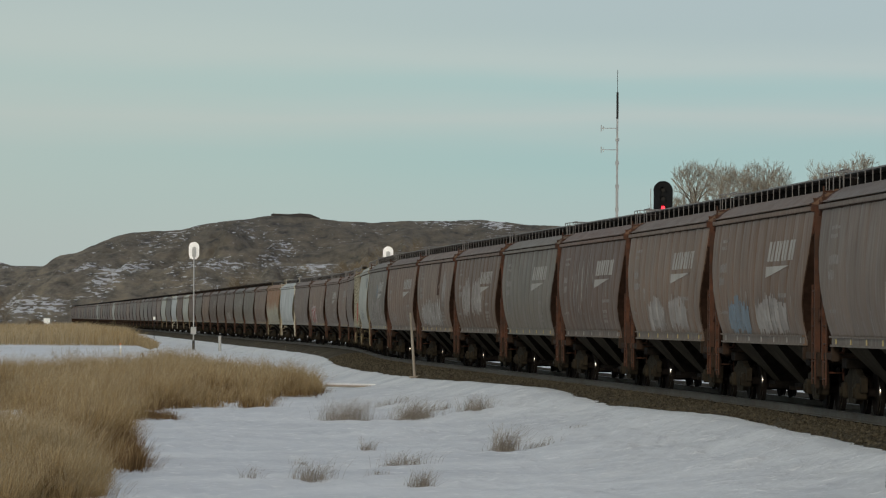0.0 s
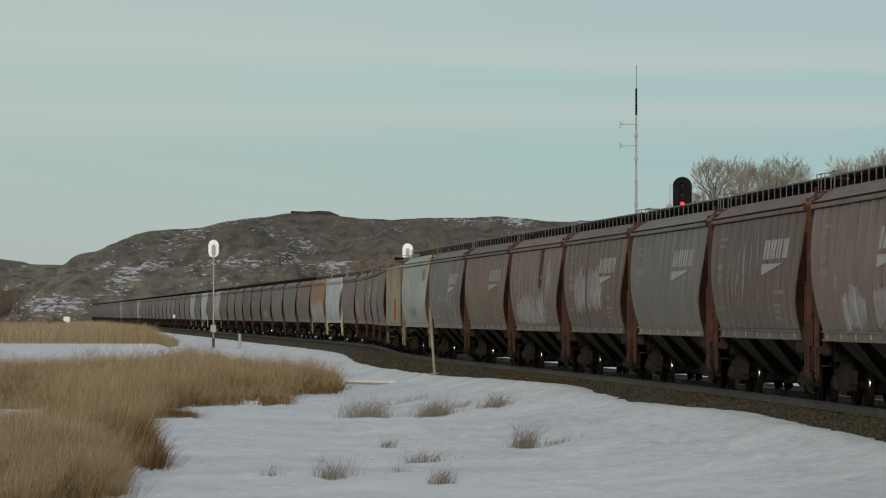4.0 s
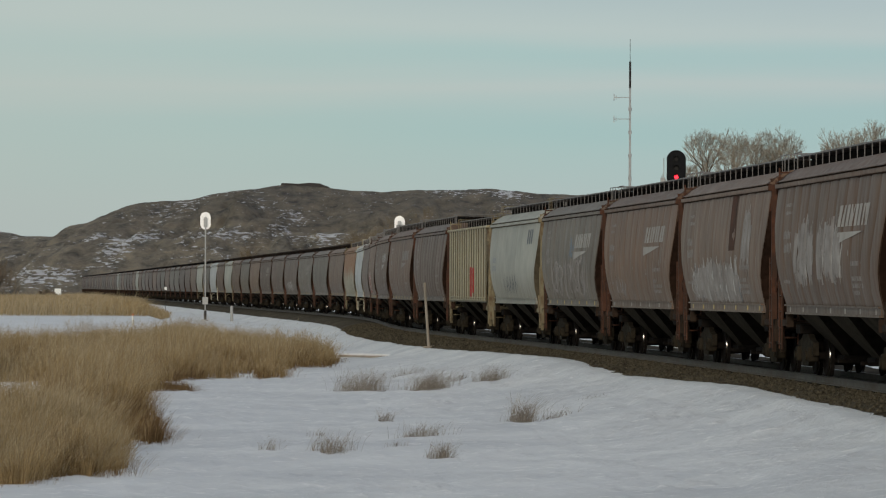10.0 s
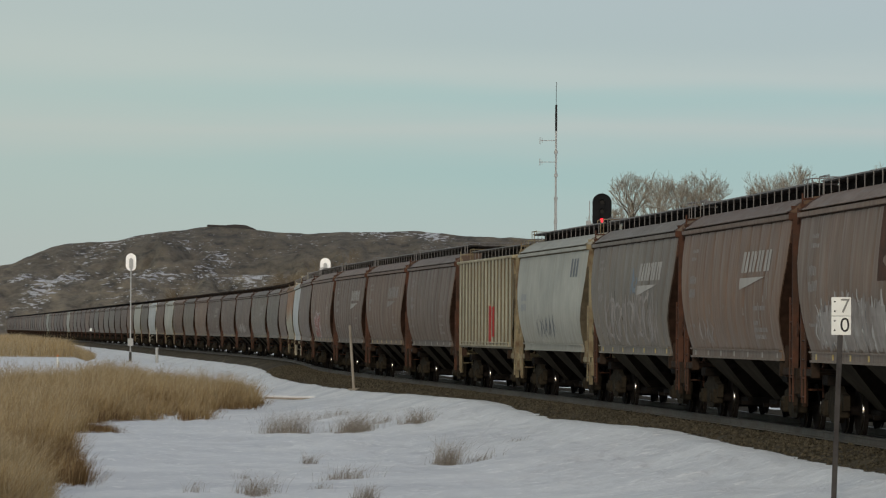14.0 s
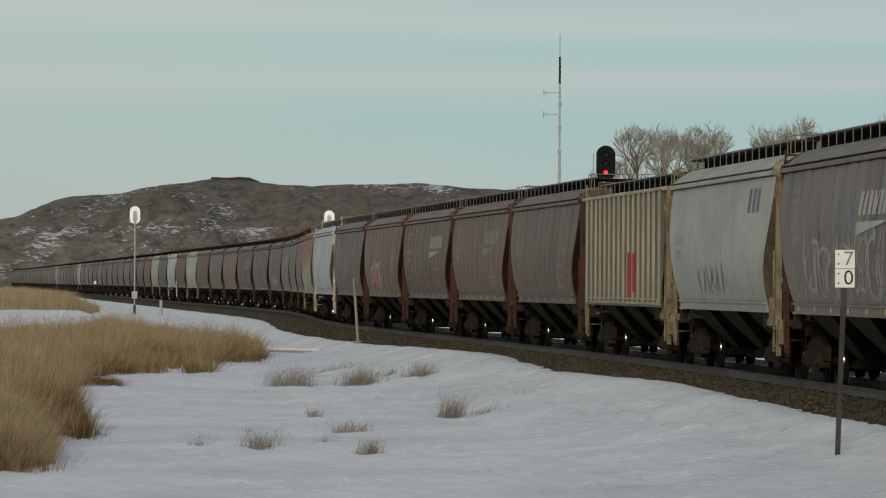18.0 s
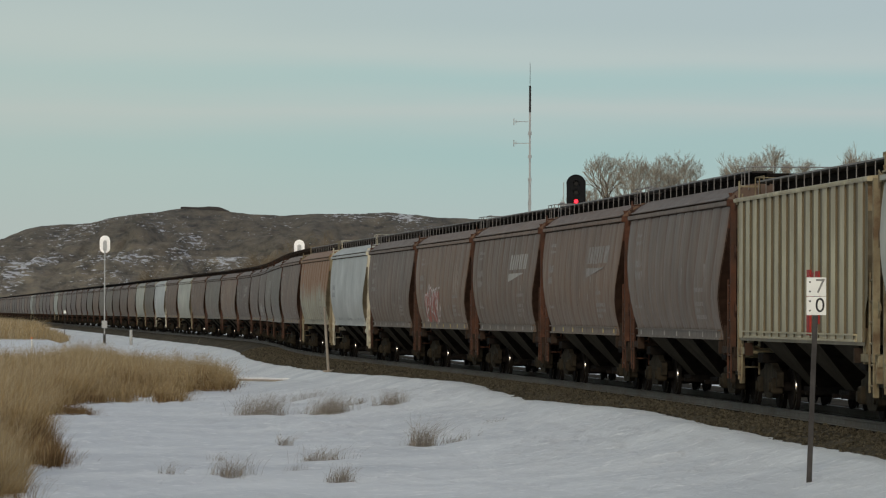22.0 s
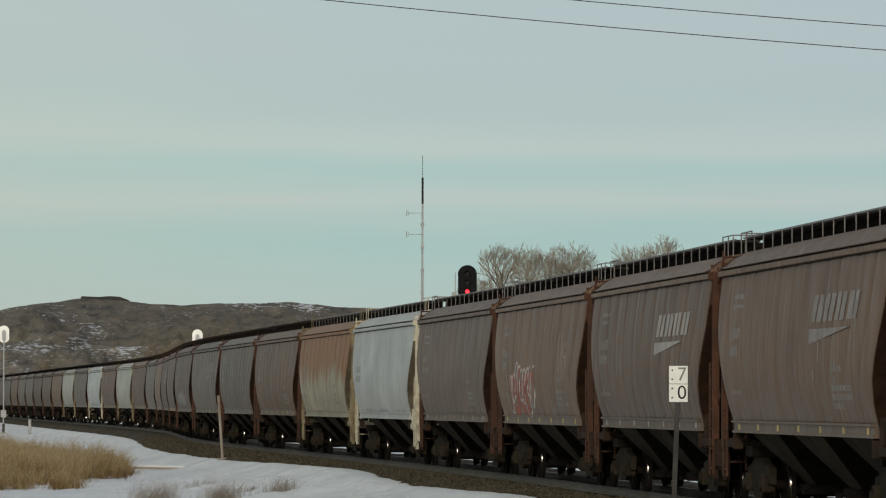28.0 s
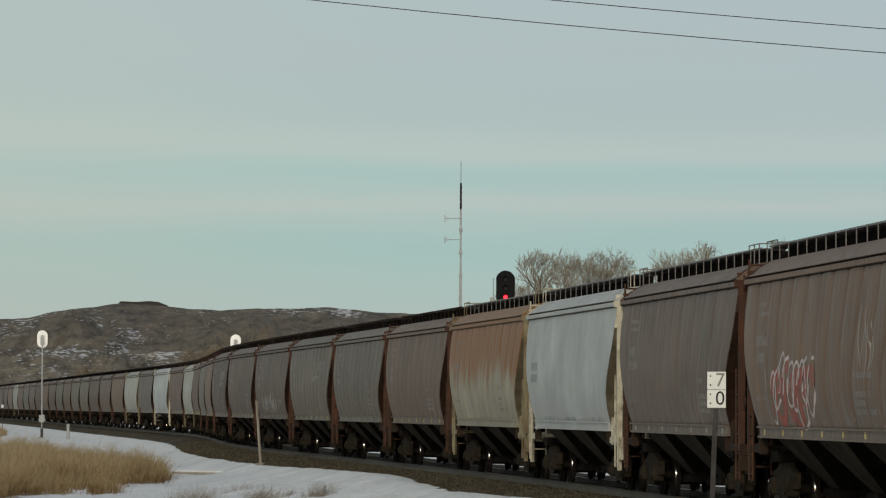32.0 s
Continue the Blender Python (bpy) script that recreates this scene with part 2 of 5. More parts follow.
    nt.links.new(span(thin, 0.3, 0.7, 0.42, 0.62), b.inputs["Roughness"])
    MATS[name] = m
    return m


PAINTS = {
    "plum": paint("plum brown paint", (0.146, 0.090, 0.056)),
    "brown": paint("red brown paint", (0.142, 0.081, 0.046)),
    "rust": paint("rust brown paint", (0.128, 0.067, 0.037), rusty=0.75, drip=2.6),
    "grey": paint("slate grey paint", (0.130, 0.106, 0.080), (0.185, 0.158, 0.125), rusty=0.2),
    "violet": paint("violet grey paint", (0.122, 0.082, 0.058), rusty=0.15, dusty=0.4),
    "light": paint("light grey paint", (0.350, 0.340, 0.285), (0.245, 0.225, 0.175), rusty=0.12, rust=(0.23, 0.19, 0.13), streak=0.08, dusty=0.55),
    "white": paint("pale grey white paint", (0.440, 0.445, 0.425), (0.345, 0.335, 0.295), rusty=0.1, rust=(0.33, 0.31, 0.26), streak=0.06, dusty=0.3, random=0.02),
    "cream": paint("cream yellow paint", (0.440, 0.385, 0.245), (0.250, 0.195, 0.115), rusty=0.45, rust=(0.19, 0.135, 0.07), streak=0.16, dusty=0.45, low=1.7, random=0.02),
    # cream darkened for the shade between side posts, plus drip stains and dust
    "grimy": paint("shaded grimy cream panels", (0.135, 0.108, 0.058), (0.16, 0.125, 0.075), rusty=0.5, rust=(0.12, 0.085, 0.045), streak=0.2, dusty=0.5, low=1.8, random=0.02),
    "tan": paint("rust stained grey paint", (0.315, 0.285, 0.205), (0.21, 0.17, 0.115), rust=(0.225, 0.098, 0.031), rusty=0.95, dusty=0.35, low=1.6, drip=2.5, random=0.02, wide=0.20, lift=0.8),
}
M_RUST = material("rusty steel", (0.098, 0.044, 0.027), 0.85, 0.0, 0.35, 5, second=(0.058, 0.035, 0.025), amount=0.5, patch=1.6, bump=0.2, gloss=0.12)
M_CREAMEND = material("cream end paint", (0.290, 0.250, 0.155), 0.8, 0.0, 0.3, 5, second=(0.14, 0.095, 0.055), amount=0.45, patch=2.5, gloss=0.15)
M_WHITEEND = material("buff end paint", (0.545, 0.505, 0.385), 0.75, 0.0, 0.25, 5, second=(0.264, 0.200, 0.136), amount=0.3, patch=3)
M_DARKRUST = material("dirty brown end steel", (0.036, 0.027, 0.020), 0.9, 0.0, 0.4, 6, second=(0.048, 0.028, 0.019), amount=0.4, patch=1.2, gloss=0.06)
# end colours darkened for the shade below the overhang of the end wall
M_SLOPE = material("shaded rust slope sheet", (0.028, 0.016, 0.011), 0.95, 0.0, 0.4, 6, gloss=0.03)
M_PALESLOPE = material("shaded buff sheet", (0.110, 0.092, 0.062), 0.95, 0.0, 0.4, 4, gloss=0.05)
# underframe grime; also stands in for shade behind walkways and on hopper ends
M_GRIMESHADE = material("black brown grime and shade", (0.009, 0.008, 0.007), 0.95, 0.0, 0.4, 6, second=(0.016, 0.013, 0.011), amount=0.5, patch=3, gloss=0.05)
M_TRUCK = material("grimy cast steel", (0.027, 0.023, 0.017), 0.95, 0.0, 0.4, 6, second=(0.038, 0.031, 0.021), amount=0.4, patch=3, gloss=0.04)
M_WHEEL = material("dark wheel steel", (0.013, 0.011, 0.010), 0.9, 0.0, 0.3, 8, gloss=0.04)
M_TREAD = material("polished wheel tread", (0.34, 0.33, 0.31), 0.13, 1.0, 0.1, 8, bump=0.0)
M_HOPPER = material("dusty hopper steel", (0.048, 0.040, 0.029), 0.95, 0.0, 0.4, 3, second=(0.030, 0.025, 0.019), amount=0.4, patch=1.5, gloss=0.03)
M_GRATE = material("dark galvanised grating", (0.035, 0.031, 0.029), 0.8, 0.2, 0.3, 8, gloss=0.15)
M_GALV = material("weathered galvanised steel", (0.21, 0.20, 0.19), 0.65, 0.2, 0.2, 8, gloss=0.2)
M_STENCIL = material("faded white stencil", (0.46, 0.43, 0.385), 0.8, 0.0, 0.15, 6, second=(0.25, 0.215, 0.18), amount=0.35, patch=1.5, sharp=0.3, bump=0)
M_WASH = material("thin faded spray paint", (0.40, 0.365, 0.33), 0.8, 0.0, 0.2, 3, second=(0.165, 0.130, 0.108), amount=0.45, patch=1.4, sharp=0.3, bump=0)
M_DATA = material("worn data stencil", (0.31, 0.28, 0.25), 0.8, 0.0, 0.25, 9, second=(0.19, 0.16, 0.135), amount=0.45, patch=4, sharp=0.25, bump=0)
M_SPRAY = material("white spray paint", (0.56, 0.54, 0.50), 0.8, 0.0, 0.2, 6, second=(0.27, 0.24, 0.21), amount=0.4, patch=1.5, sharp=0.25, bump=0)
M_SPRAYBLUE = material("blue spray paint", (0.20, 0.255, 0.30), 0.8, 0.0, 0.2, 3, second=(0.135, 0.14, 0.145), amount=0.4, patch=1.5, sharp=0.3, bump=0)
M_SPRAYRED = material("dull red spray paint", (0.30, 0.085, 0.06), 0.7, 0.0, 0.2, 6, bump=0)
M_SPRAYPINK = material("pale pink spray paint", (0.52, 0.44, 0.41), 0.7, 0.0, 0.2, 6, bump=0)
M_SPRAYDARK = material("dark grey spray paint", (0.15, 0.16, 0.17), 0.7, 0.0, 0.25, 6, bump=0)
M_FAINTDATA = material("faint grey data stencil", (0.30, 0.305, 0.30), 0.8, 0.0, 0.2, 9, bump=0)
M_REDMARK = material("red lettering paint", (0.33, 0.040, 0.034), 0.7, 0.0, 0.3, 6, gloss=0.15)
M_YELLOW = material("yellow reflector", (0.55, 0.40, 0.12), 0.5, 0.0, 0.2, 6)
M_RAIL = material("grey brown rail steel", (0.108, 0.100, 0.085), 0.75, 0.0, 0.3, 5, second=(0.085, 0.066, 0.048), amount=0.3, patch=0.6, gloss=0.2)
M_RAILTOP = material("polished rail head", (0.42, 0.42, 0.42), 0.3, 1.0, 0.1, 5)
M_BALLAST = material("brown ballast gravel", (0.065, 0.054, 0.038), 0.95, 0.0, 0.7, 5.0, second=(0.115, 0.094, 0.064), amount=0.4, patch=0.35, bump=1.0, bump_scale=7, gloss=0.05)
# dark copy of the ballast: shade under the train put into the colour
M_SHADEBED = material("shaded ballast under the train", (0.020, 0.017, 0.013), 0.95, 0.0, 0.5, 5.0, second=(0.034, 0.028, 0.02), amount=0.3, patch=0.8, bump=0.8, bump_scale=7, gloss=0.04)
M_STONE = material("ballast stone", (0.076, 0.064, 0.043), 0.95, 0.0, 0.3, 9, island=0.55, bump=0, gloss=0.05)
M_REED = material("dry tan reed", (0.278, 0.200, 0.098), 0.95, 0.0, 0.2, 3, island=0.45, bump=0, gloss=0.1)
M_PLUME = material("pale reed plume", (0.36, 0.295, 0.188), 0.95, 0.0, 0.2, 3, island=0.35, bump=0, gloss=0.1)
M_REEDDARK = material("dry russet reed", (0.118, 0.072, 0.034), 0.95, 0.0, 0.2, 3, island=0.5, bump=0, gloss=0.1)
M_WEED = material("dead grey brown weed", (0.232, 0.202, 0.164), 0.95, 0.0, 0.2, 3, island=0.4, bump=0)
M_TWIG = material("pale grey tan twig", (0.285, 0.250, 0.195), 0.95, 0.0, 0.3, 6, bump=0, gloss=0.1)
M_BARK = material("grey bark", (0.105, 0.088, 0.070), 0.95, 0.0, 0.3, 6, bump=0.3, gloss=0.1)
M_WILLOW = material("tan willow twig", (0.18, 0.140, 0.088), 0.95, 0.0, 0.3, 6, bump=0)
M_BUSH = material("bare bush twig", (0.190, 0.155, 0.112), 0.95, 0.0, 0.3, 6, island=0.35, bump=0, gloss=0.1)
M_BLACK = material("black signal paint", (0.009, 0.0095, 0.01), 0.7, 0.0, 0.2, 6, gloss=0.12)
M_SILVER = material("aluminium signal paint", (0.80, 0.80, 0.78), 0.42, 0.25, 0.1, 6)
M_GREYPOST = material("dull grey steel post", (0.42, 0.42, 0.40), 0.7, 0.2, 0.2, 6)
M_REDLENS = material("red signal lens", (0.5, 0.01, 0.02), 0.3, 0.0, 0.0, 6, bump=0, glow=((1.0, 0.008, 0.03), 2.3))
M_DARKLENS = material("unlit signal lens", (0.012, 0.013, 0.012), 0.5, 0.0, 0.1, 6, bump=0, gloss=0.15)
M_SIGNWHITE = material("white sign enamel", (0.82, 0.82, 0.76), 0.5, 0.0, 0.06, 6, bump=0.02)
M_SIGNBLACK = material("black sign lettering", (0.015, 0.015, 0.015), 0.6, 0.0, 0.1, 6, bump=0)
M_SIGNFADED = material("faded grey sign lettering", (0.22, 0.22, 0.20), 0.6, 0.0, 0.3, 30, bump=0)
M_POSTDARK = material("dark weathered steel post", (0.055, 0.05, 0.047), 0.8, 0.2, 0.3, 6)
M_WOOD = material("grey weathered timber", (0.30, 0.265, 0.215), 0.9, 0.0, 0.3, 5, stretch=(1, 1, 0.15))
M_WIRE = material("dark overhead wire", (0.06, 0.06, 0.065), 0.7, 0.2, 0.1, 6, bump=0)


def snow_material():
    m = bpy.data.materials.new("wind packed snow")
    m.use_nodes = True
    nt = m.node_tree
    b = nt.nodes["Principled BSDF"]
    b.inputs["Roughness"].default_value = 0.7
    co = nt.nodes.new("ShaderNodeTexCoord")
    broad = nt.nodes.new("ShaderNodeTexNoise")
    broad.inputs["Scale"].default_value, broad.inputs["Detail"].default_value = 0.25, 9
    nt.links.new(co.outputs["Object"], broad.inputs["Vector"])
    ramp = nt.nodes.new("ShaderNodeValToRGB")
    ramp.color_ramp.elements[0].position, ramp.color_ramp.elements[0].color = 0.3, (0.655, 0.66, 0.665, 1)
    ramp.color_ramp.elements[1].position, ramp.color_ramp.elements[1].color = 0.7, (0.84, 0.838, 0.825, 1)
    nt.links.new(broad.outputs["Fac"], ramp.inputs["Fac"])
    # bright flecks: sunlit ridges of the old crust, put into the colour
    fleck = nt.nodes.new("ShaderNodeTexNoise")
    fleck.inputs["Scale"].default_value, fleck.inputs["Detail"].default_value, fleck.inputs["Roughness"].default_value = 2.6, 6, 0.7
    nt.links.new(co.outputs["Object"], fleck.inputs["Vector"])
    step = nt.nodes.new("ShaderNodeMapRange")
    step.inputs["From Min"].default_value, step.inputs["From Max"].default_value = 0.56, 0.66
    nt.links.new(fleck.outputs["Fac"], step.inputs["Value"])
    sunlit = nt.nodes.new("ShaderNodeMix")
    sunlit.data_type = "RGBA"
    sunlit.inputs["B"].default_value = (0.95, 0.94, 0.92, 1)
    nt.links.new(step.outputs["Result"], sunlit.inputs["Factor"])
    nt.links.new(ramp.outputs["Color"], sunlit.inputs["A"])
    nt.links.new(sunlit.outputs["Result"], b.inputs["Base Color"])
    fine = nt.nodes.new("ShaderNodeTexNoise")
    fine.inputs["Scale"].default_value, fine.inputs["Detail"].default_value, fine.inputs["Roughness"].default_value = 1.3, 8, 0.66
    nt.links.new(co.outputs["Object"], fine.inputs["Vector"])
    peak = nt.nodes.new("ShaderNodeMath")
    peak.operation = "POWER"
    peak.inputs[1].default_value = 3.0
    nt.links.new(fine.outputs["Fac"], peak.inputs[0])
    bp = nt.nodes.new("ShaderNodeBump")
    bp.inputs["Strength"].default_value, bp.inputs["Distance"].default_value = 1.0, 0.20
    nt.links.new(peak.outputs[0], bp.inputs["Height"])
    nt.links.new(bp.outputs["Normal"], b.inputs["Normal"])
    return m


def hill_material():
    m = bpy.data.materials.new("eroded clay slopes with snow")
    m.use_nodes = True
    nt = m.node_tree
    b = nt.nodes["Principled BSDF"]
    b.inputs["Roughness"].default_value = 0.95
    co = nt.nodes.new("ShaderNodeTexCoord")

    def noise_node(scale3, detail, rough=0.6):
        mp = nt.nodes.new("ShaderNodeMapping")
        mp.inputs["Scale"].default_value = scale3
        nt.links.new(co.outputs["Object"], mp.inputs["Vector"])
        n = nt.nodes.new("ShaderNodeTexNoise")
        n.inputs["Scale"].default_value, n.inputs["Detail"].default_value, n.inputs["Roughness"].default_value = 1.0, detail, rough
        nt.links.new(mp.outputs["Vector"], n.inputs["Vector"])
        return n

    earth = noise_node((0.17, 0.035, 0.30), 9, 0.68)
    ramp = nt.nodes.new("ShaderNodeValToRGB")
    cr = ramp.color_ramp
    cr.elements[0].position, cr.elements[0].color = 0.34, (0.062, 0.052, 0.040, 1)
    cr.elements[1].position, cr.elements[1].color = 0.66, (0.345, 0.278, 0.185, 1)
    e = cr.elements.new(0.5)
    e.color = (0.215, 0.177, 0.124, 1)
    nt.links.new(earth.outputs["Fac"], ramp.inputs["Fac"])
    # darker and greyer towards the crest, with a noisy lower edge
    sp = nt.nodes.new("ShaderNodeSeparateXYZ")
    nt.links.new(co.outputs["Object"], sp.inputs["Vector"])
    height_noise = nt.nodes.new("ShaderNodeMath")
    height_noise.operation = "MULTIPLY_ADD"
    nt.links.new(earth.outputs["Fac"], height_noise.inputs[0])
    height_noise.inputs[1].default_value = 30.0
    nt.links.new(sp.outputs["Z"], height_noise.inputs[2])
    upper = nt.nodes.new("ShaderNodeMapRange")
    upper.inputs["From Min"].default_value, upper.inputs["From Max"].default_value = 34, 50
    nt.links.new(height_noise.outputs[0], upper.inputs["Value"])
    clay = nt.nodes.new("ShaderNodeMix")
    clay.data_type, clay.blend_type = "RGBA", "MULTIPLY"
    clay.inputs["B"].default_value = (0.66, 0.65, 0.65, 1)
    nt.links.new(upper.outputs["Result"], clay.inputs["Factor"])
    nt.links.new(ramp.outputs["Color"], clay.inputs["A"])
    snow = noise_node((0.42, 0.05, 1.7), 8, 0.68)
    gate = noise_node((0.022, 0.008, 0.05), 3, 0.5)
    add = nt.nodes.new("ShaderNodeMath")
    add.operation = "MULTIPLY_ADD"
    nt.links.new(gate.outputs["Fac"], add.inputs[0])
    add.inputs[1].default_value = 0.55
    nt.links.new(snow.outputs["Fac"], add.inputs[2])
    # drifts caught in certain gullies and along one bed: x, depth, height and reach of each
    for dx, dy, dz, rx, rz, gain in ((-125, 1455, 5, 15, 3.5, 0.12), (-60, 1590, 26, 6, 7, 0.20), (-107, 1555, 19.5, 32, 4, 0.17), (-108, 1500, 13, 7, 8, 0.15),
                                     (-6, 1800, 38, 12, 4, 0.12), (15, 1800, 38, 8, 4, 0.13), (-72, 1700, 33, 9, 6, 0.12), (-43, 1550, 18, 9, 5, 0.12), (-150, 1470, 8, 9, 7, 0.14)):
        place = nt.nodes.new("ShaderNodeMapping")
        place.inputs["Location"].default_value = (-dx / rx, -dy / 150, -dz / rz)
        place.inputs["Scale"].default_value = (1 / rx, 1 / 150, 1 / rz)
        nt.links.new(co.outputs["Object"], place.inputs["Vector"])
        far = nt.nodes.new("ShaderNodeVectorMath")
        far.operation = "LENGTH"
        nt.links.new(place.outputs["Vector"], far.inputs[0])
        lie = nt.nodes.new("ShaderNodeMapRange")
        lie.inputs["From Min"].default_value, lie.inputs["From Max"].default_value = 1.3, 0.3
        lie.inputs["To Max"].default_value = gain
        nt.links.new(far.outputs["Value"], lie.inputs["Value"])
        plus = nt.nodes.new("ShaderNodeMath")
        nt.links.new(add.outputs[0], plus.inputs[0])
        nt.links.new(lie.outputs["Result"], plus.inputs[1])
        add = plus
    # more snow lies on the crest
    sp = nt.nodes.new("ShaderNodeSeparateXYZ")
    nt.links.new(co.outputs["Object"], sp.inputs["Vector"])
    crest = nt.nodes.new("ShaderNodeMapRange")
    crest.inputs["From Min"].default_value, crest.inputs["From Max"].default_value = 24, 40
    crest.inputs["To Min"].default_value, crest.inputs["To Max"].default_value = 0.0, 0.05
    nt.links.new(sp.outputs["Z"], crest.inputs["Value"])
    more = nt.nodes.new("ShaderNodeMath")
    nt.links.new(add.outputs[0], more.inputs[0])
    nt.links.new(crest.outputs["Result"], more.inputs[1])
    add = more
    edge = nt.nodes.new("ShaderNodeMapRange")
    edge.inputs["From Min"].default_value, edge.inputs["From Max"].default_value = 0.925, 0.955
    nt.links.new(add.outputs[0], edge.inputs["Value"])
    mx = nt.nodes.new("ShaderNodeMix")
    mx.data_type = "RGBA"
    nt.links.new(edge.outputs["Result"], mx.inputs["Factor"])
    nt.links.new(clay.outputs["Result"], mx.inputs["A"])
    mx.inputs["B"].default_value = (0.72, 0.70, 0.69, 1)
    nt.links.new(mx.outputs["Result"], b.inputs["Base Color"])
    bp = nt.nodes.new("ShaderNodeBump")
    bp.inputs["Strength"].default_value, bp.inputs["Distance"].default_value = 0.9, 5.0
    nt.links.new(earth.outputs["Fac"], bp.inputs["Height"])
    nt.links.new(bp.outputs["Normal"], b.inputs["Normal"])
    return m


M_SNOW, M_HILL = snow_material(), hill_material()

# ---- the line of the track: heading along its length, in degrees from the +y axis ----
KNOTS = [-260, -60, 0, 40, 80, 120, 160, 200, 240, 300, 380, 460, 560, 1180, 1260, 1500, 2200]
HEADS = [-1.0, -2.31, -3.56, -4.82, -5.29, -4.78, -2.08, -2.61, -5.20, -5.62, -5.27, -5.49, -5.50, -5.60, -4.5, 14.0, 16.0]
S_GRID = np.arange(-260, 2200.1, 1.0)
S_HEAD = np.radians(np.interp(S_GRID, KNOTS, HEADS))
S_X = np.concatenate([[0], np.cumsum(np.sin(S_HEAD[:-1]))])
S_Y = np.concatenate([[0], np.cumsum(np.cos(S_HEAD[:-1]))])
S_X += 9.07 - S_X[260]
S_Y += 99.43 - S_Y[260]


def on_track(s, left=0.0, z=0.0):
    """A point of the track: s along it, left of its middle, z above the rail heads."""
    h = np.interp(s, S_GRID, S_HEAD)
    return Vector((np.interp(s, S_GRID, S_X) - left * math.cos(h), np.interp(s, S_GRID, S_Y) + left * math.sin(h), z))


def heading(s):
    return float(np.interp(s, S_GRID, S_HEAD))


def track_x(y):
    return np.interp(y, S_Y, S_X)


def fbm(x, y, octaves=4, seed=0.0):
    v, a, f = 0.0, 1.0, 1.0
    for _ in range(octaves):
        v += a * noise.noise((x * f + seed, y * f - seed, seed))
        a, f = a * 0.5, f * 2.03
    return v


def ground_z(x, y):
    """The lie of the land: level snow field below the low bank of the track."""
    left = track_x(y) - x
    if left > 0:
        low = float(np.interp(left, (0, 1.5, 2.6, 3.0, 4.2, 7.0, 11, 400), (-0.75, -0.75, -0.52, -0.44, -0.80, -1.10, -1.2, -1.2)))
        # the bank stands higher over the snow further on
        low -= float(np.interp(y, (165, 192, 250, 400), (0.0, 0.10, 0.14, 0.16))) * float(np.interp(left, (1.5, 2.6, 4.2, 9.0), (0, 1, 1, 0)))
        # snow drifted higher on to the shoulder at the near end
        high = float(np.interp(left, (0, 1.5, 2.1, 2.4, 3.0, 4.2, 7.0, 11, 400), (-0.75, -0.75, -0.40, -0.35, -0.33, -0.65, -1.10, -1.2, -1.2)))
        high += float(np.interp(y, (76, 94, 107, 116, 128, 138, 146, 160, 185), (-0.04, -0.05, 0.05, -0.03, -0.14, -0.06, 0.08, 0.10, 0.0))) * float(np.interp(left, (1.5, 2.2, 4.2, 7.0), (0, 1, 0.7, 0)))
        drift = min(1.0, max(0.0, (192 - y) / 50.0))
        z = low + (high - low) * drift
    else:
        z = float(np.interp(-left, (0, 1.5, 2.6, 3.2, 5.0, 9.0, 400), (-0.75, -0.75, -0.65, -0.58, -0.8, -0.9, -0.9)))
    fade = min(1.0, max(0.0, abs(left) - 2.4) / 1.2)
    near = 1.0 if y < 420 else 0.4
    z += near * fade * min(1.0, max(0.25, (280 - y) / 90.0)) * (0.12 * fbm(x * 0.22, y * 0.09, 3, 3.1) + 0.05 * fbm(x * 0.9, y * 0.5, 3, 7.7))
    if 2.4 < left < 18 and 70 < y < 175:
        # broken crust, small drifts and old prints in the snow
        worn = max(0.0, noise.noise((x * 0.35, y * 0.13, 2.0)) + 0.25)
        rough = noise.noise((x * 2.6, y * 0.9, 5.0)) + 0.7 * noise.noise((x * 5.6, y * 1.8, 9.0))
        z += fade * (0.022 + 0.075 * worn) * rough
    if 2.0 < left < 4.6:
        z += 0.025 * fbm(x * 0.8, y * 0.28, 3, 1.3) + 0.03 * noise.noise((x * 2.5, y * 1.4, 6.0))
    # the far meadow rises a little towards the hills
    if left > 11 and y > 330:
        z += 0.45 * min(1.0, (y - 330) / 130.0)
    return z


# ---- mesh helpers ----
def box(bm, x0, x1, y0, y1, z0, z1, bevel=0.0):
    m = Matrix.LocRotScale(((x0 + x1) / 2, (y0 + y1) / 2, (z0 + z1) / 2), None, (abs(x1 - x0), abs(y1 - y0), abs(z1 - z0)))
    r = bmesh.ops.create_cube(bm, size=1.0, matrix=m)
    if bevel:
        es = list({e for v in r["verts"] for e in v.link_edges})
        bmesh.ops.bevel(bm, geom=es, offset=bevel, segments=1, affect="EDGES")
    return r["verts"]


def bar(bm, a, b, r, sides=6, r2=None):
    """A round rod from a to b."""
    a, b = Vector(a), Vector(b)
    d = b - a
    m = Matrix.Translation((a + b) / 2) @ d.to_track_quat("Z", "Y").to_matrix().to_4x4()
    return bmesh.ops.create_cone(bm, cap_ends=True, segments=sides, radius1=r, radius2=r if r2 is None else r2, depth=d.length, matrix=m)["verts"]


def prism(bm, points, y0, y1):
    """An outline in x and z, drawn out from y0 to y1."""
    lo = [bm.verts.new((x, y0, z)) for x, z in points]
    hi = [bm.verts.new((x, y1, z)) for x, z in points]
    n = len(points)
    for i in range(n):
        bm.faces.new((lo[i], lo[(i + 1) % n], hi[(i + 1) % n], hi[i]))
    bm.faces.new(lo[::-1])
    bm.faces.new(hi)
    return lo + hi


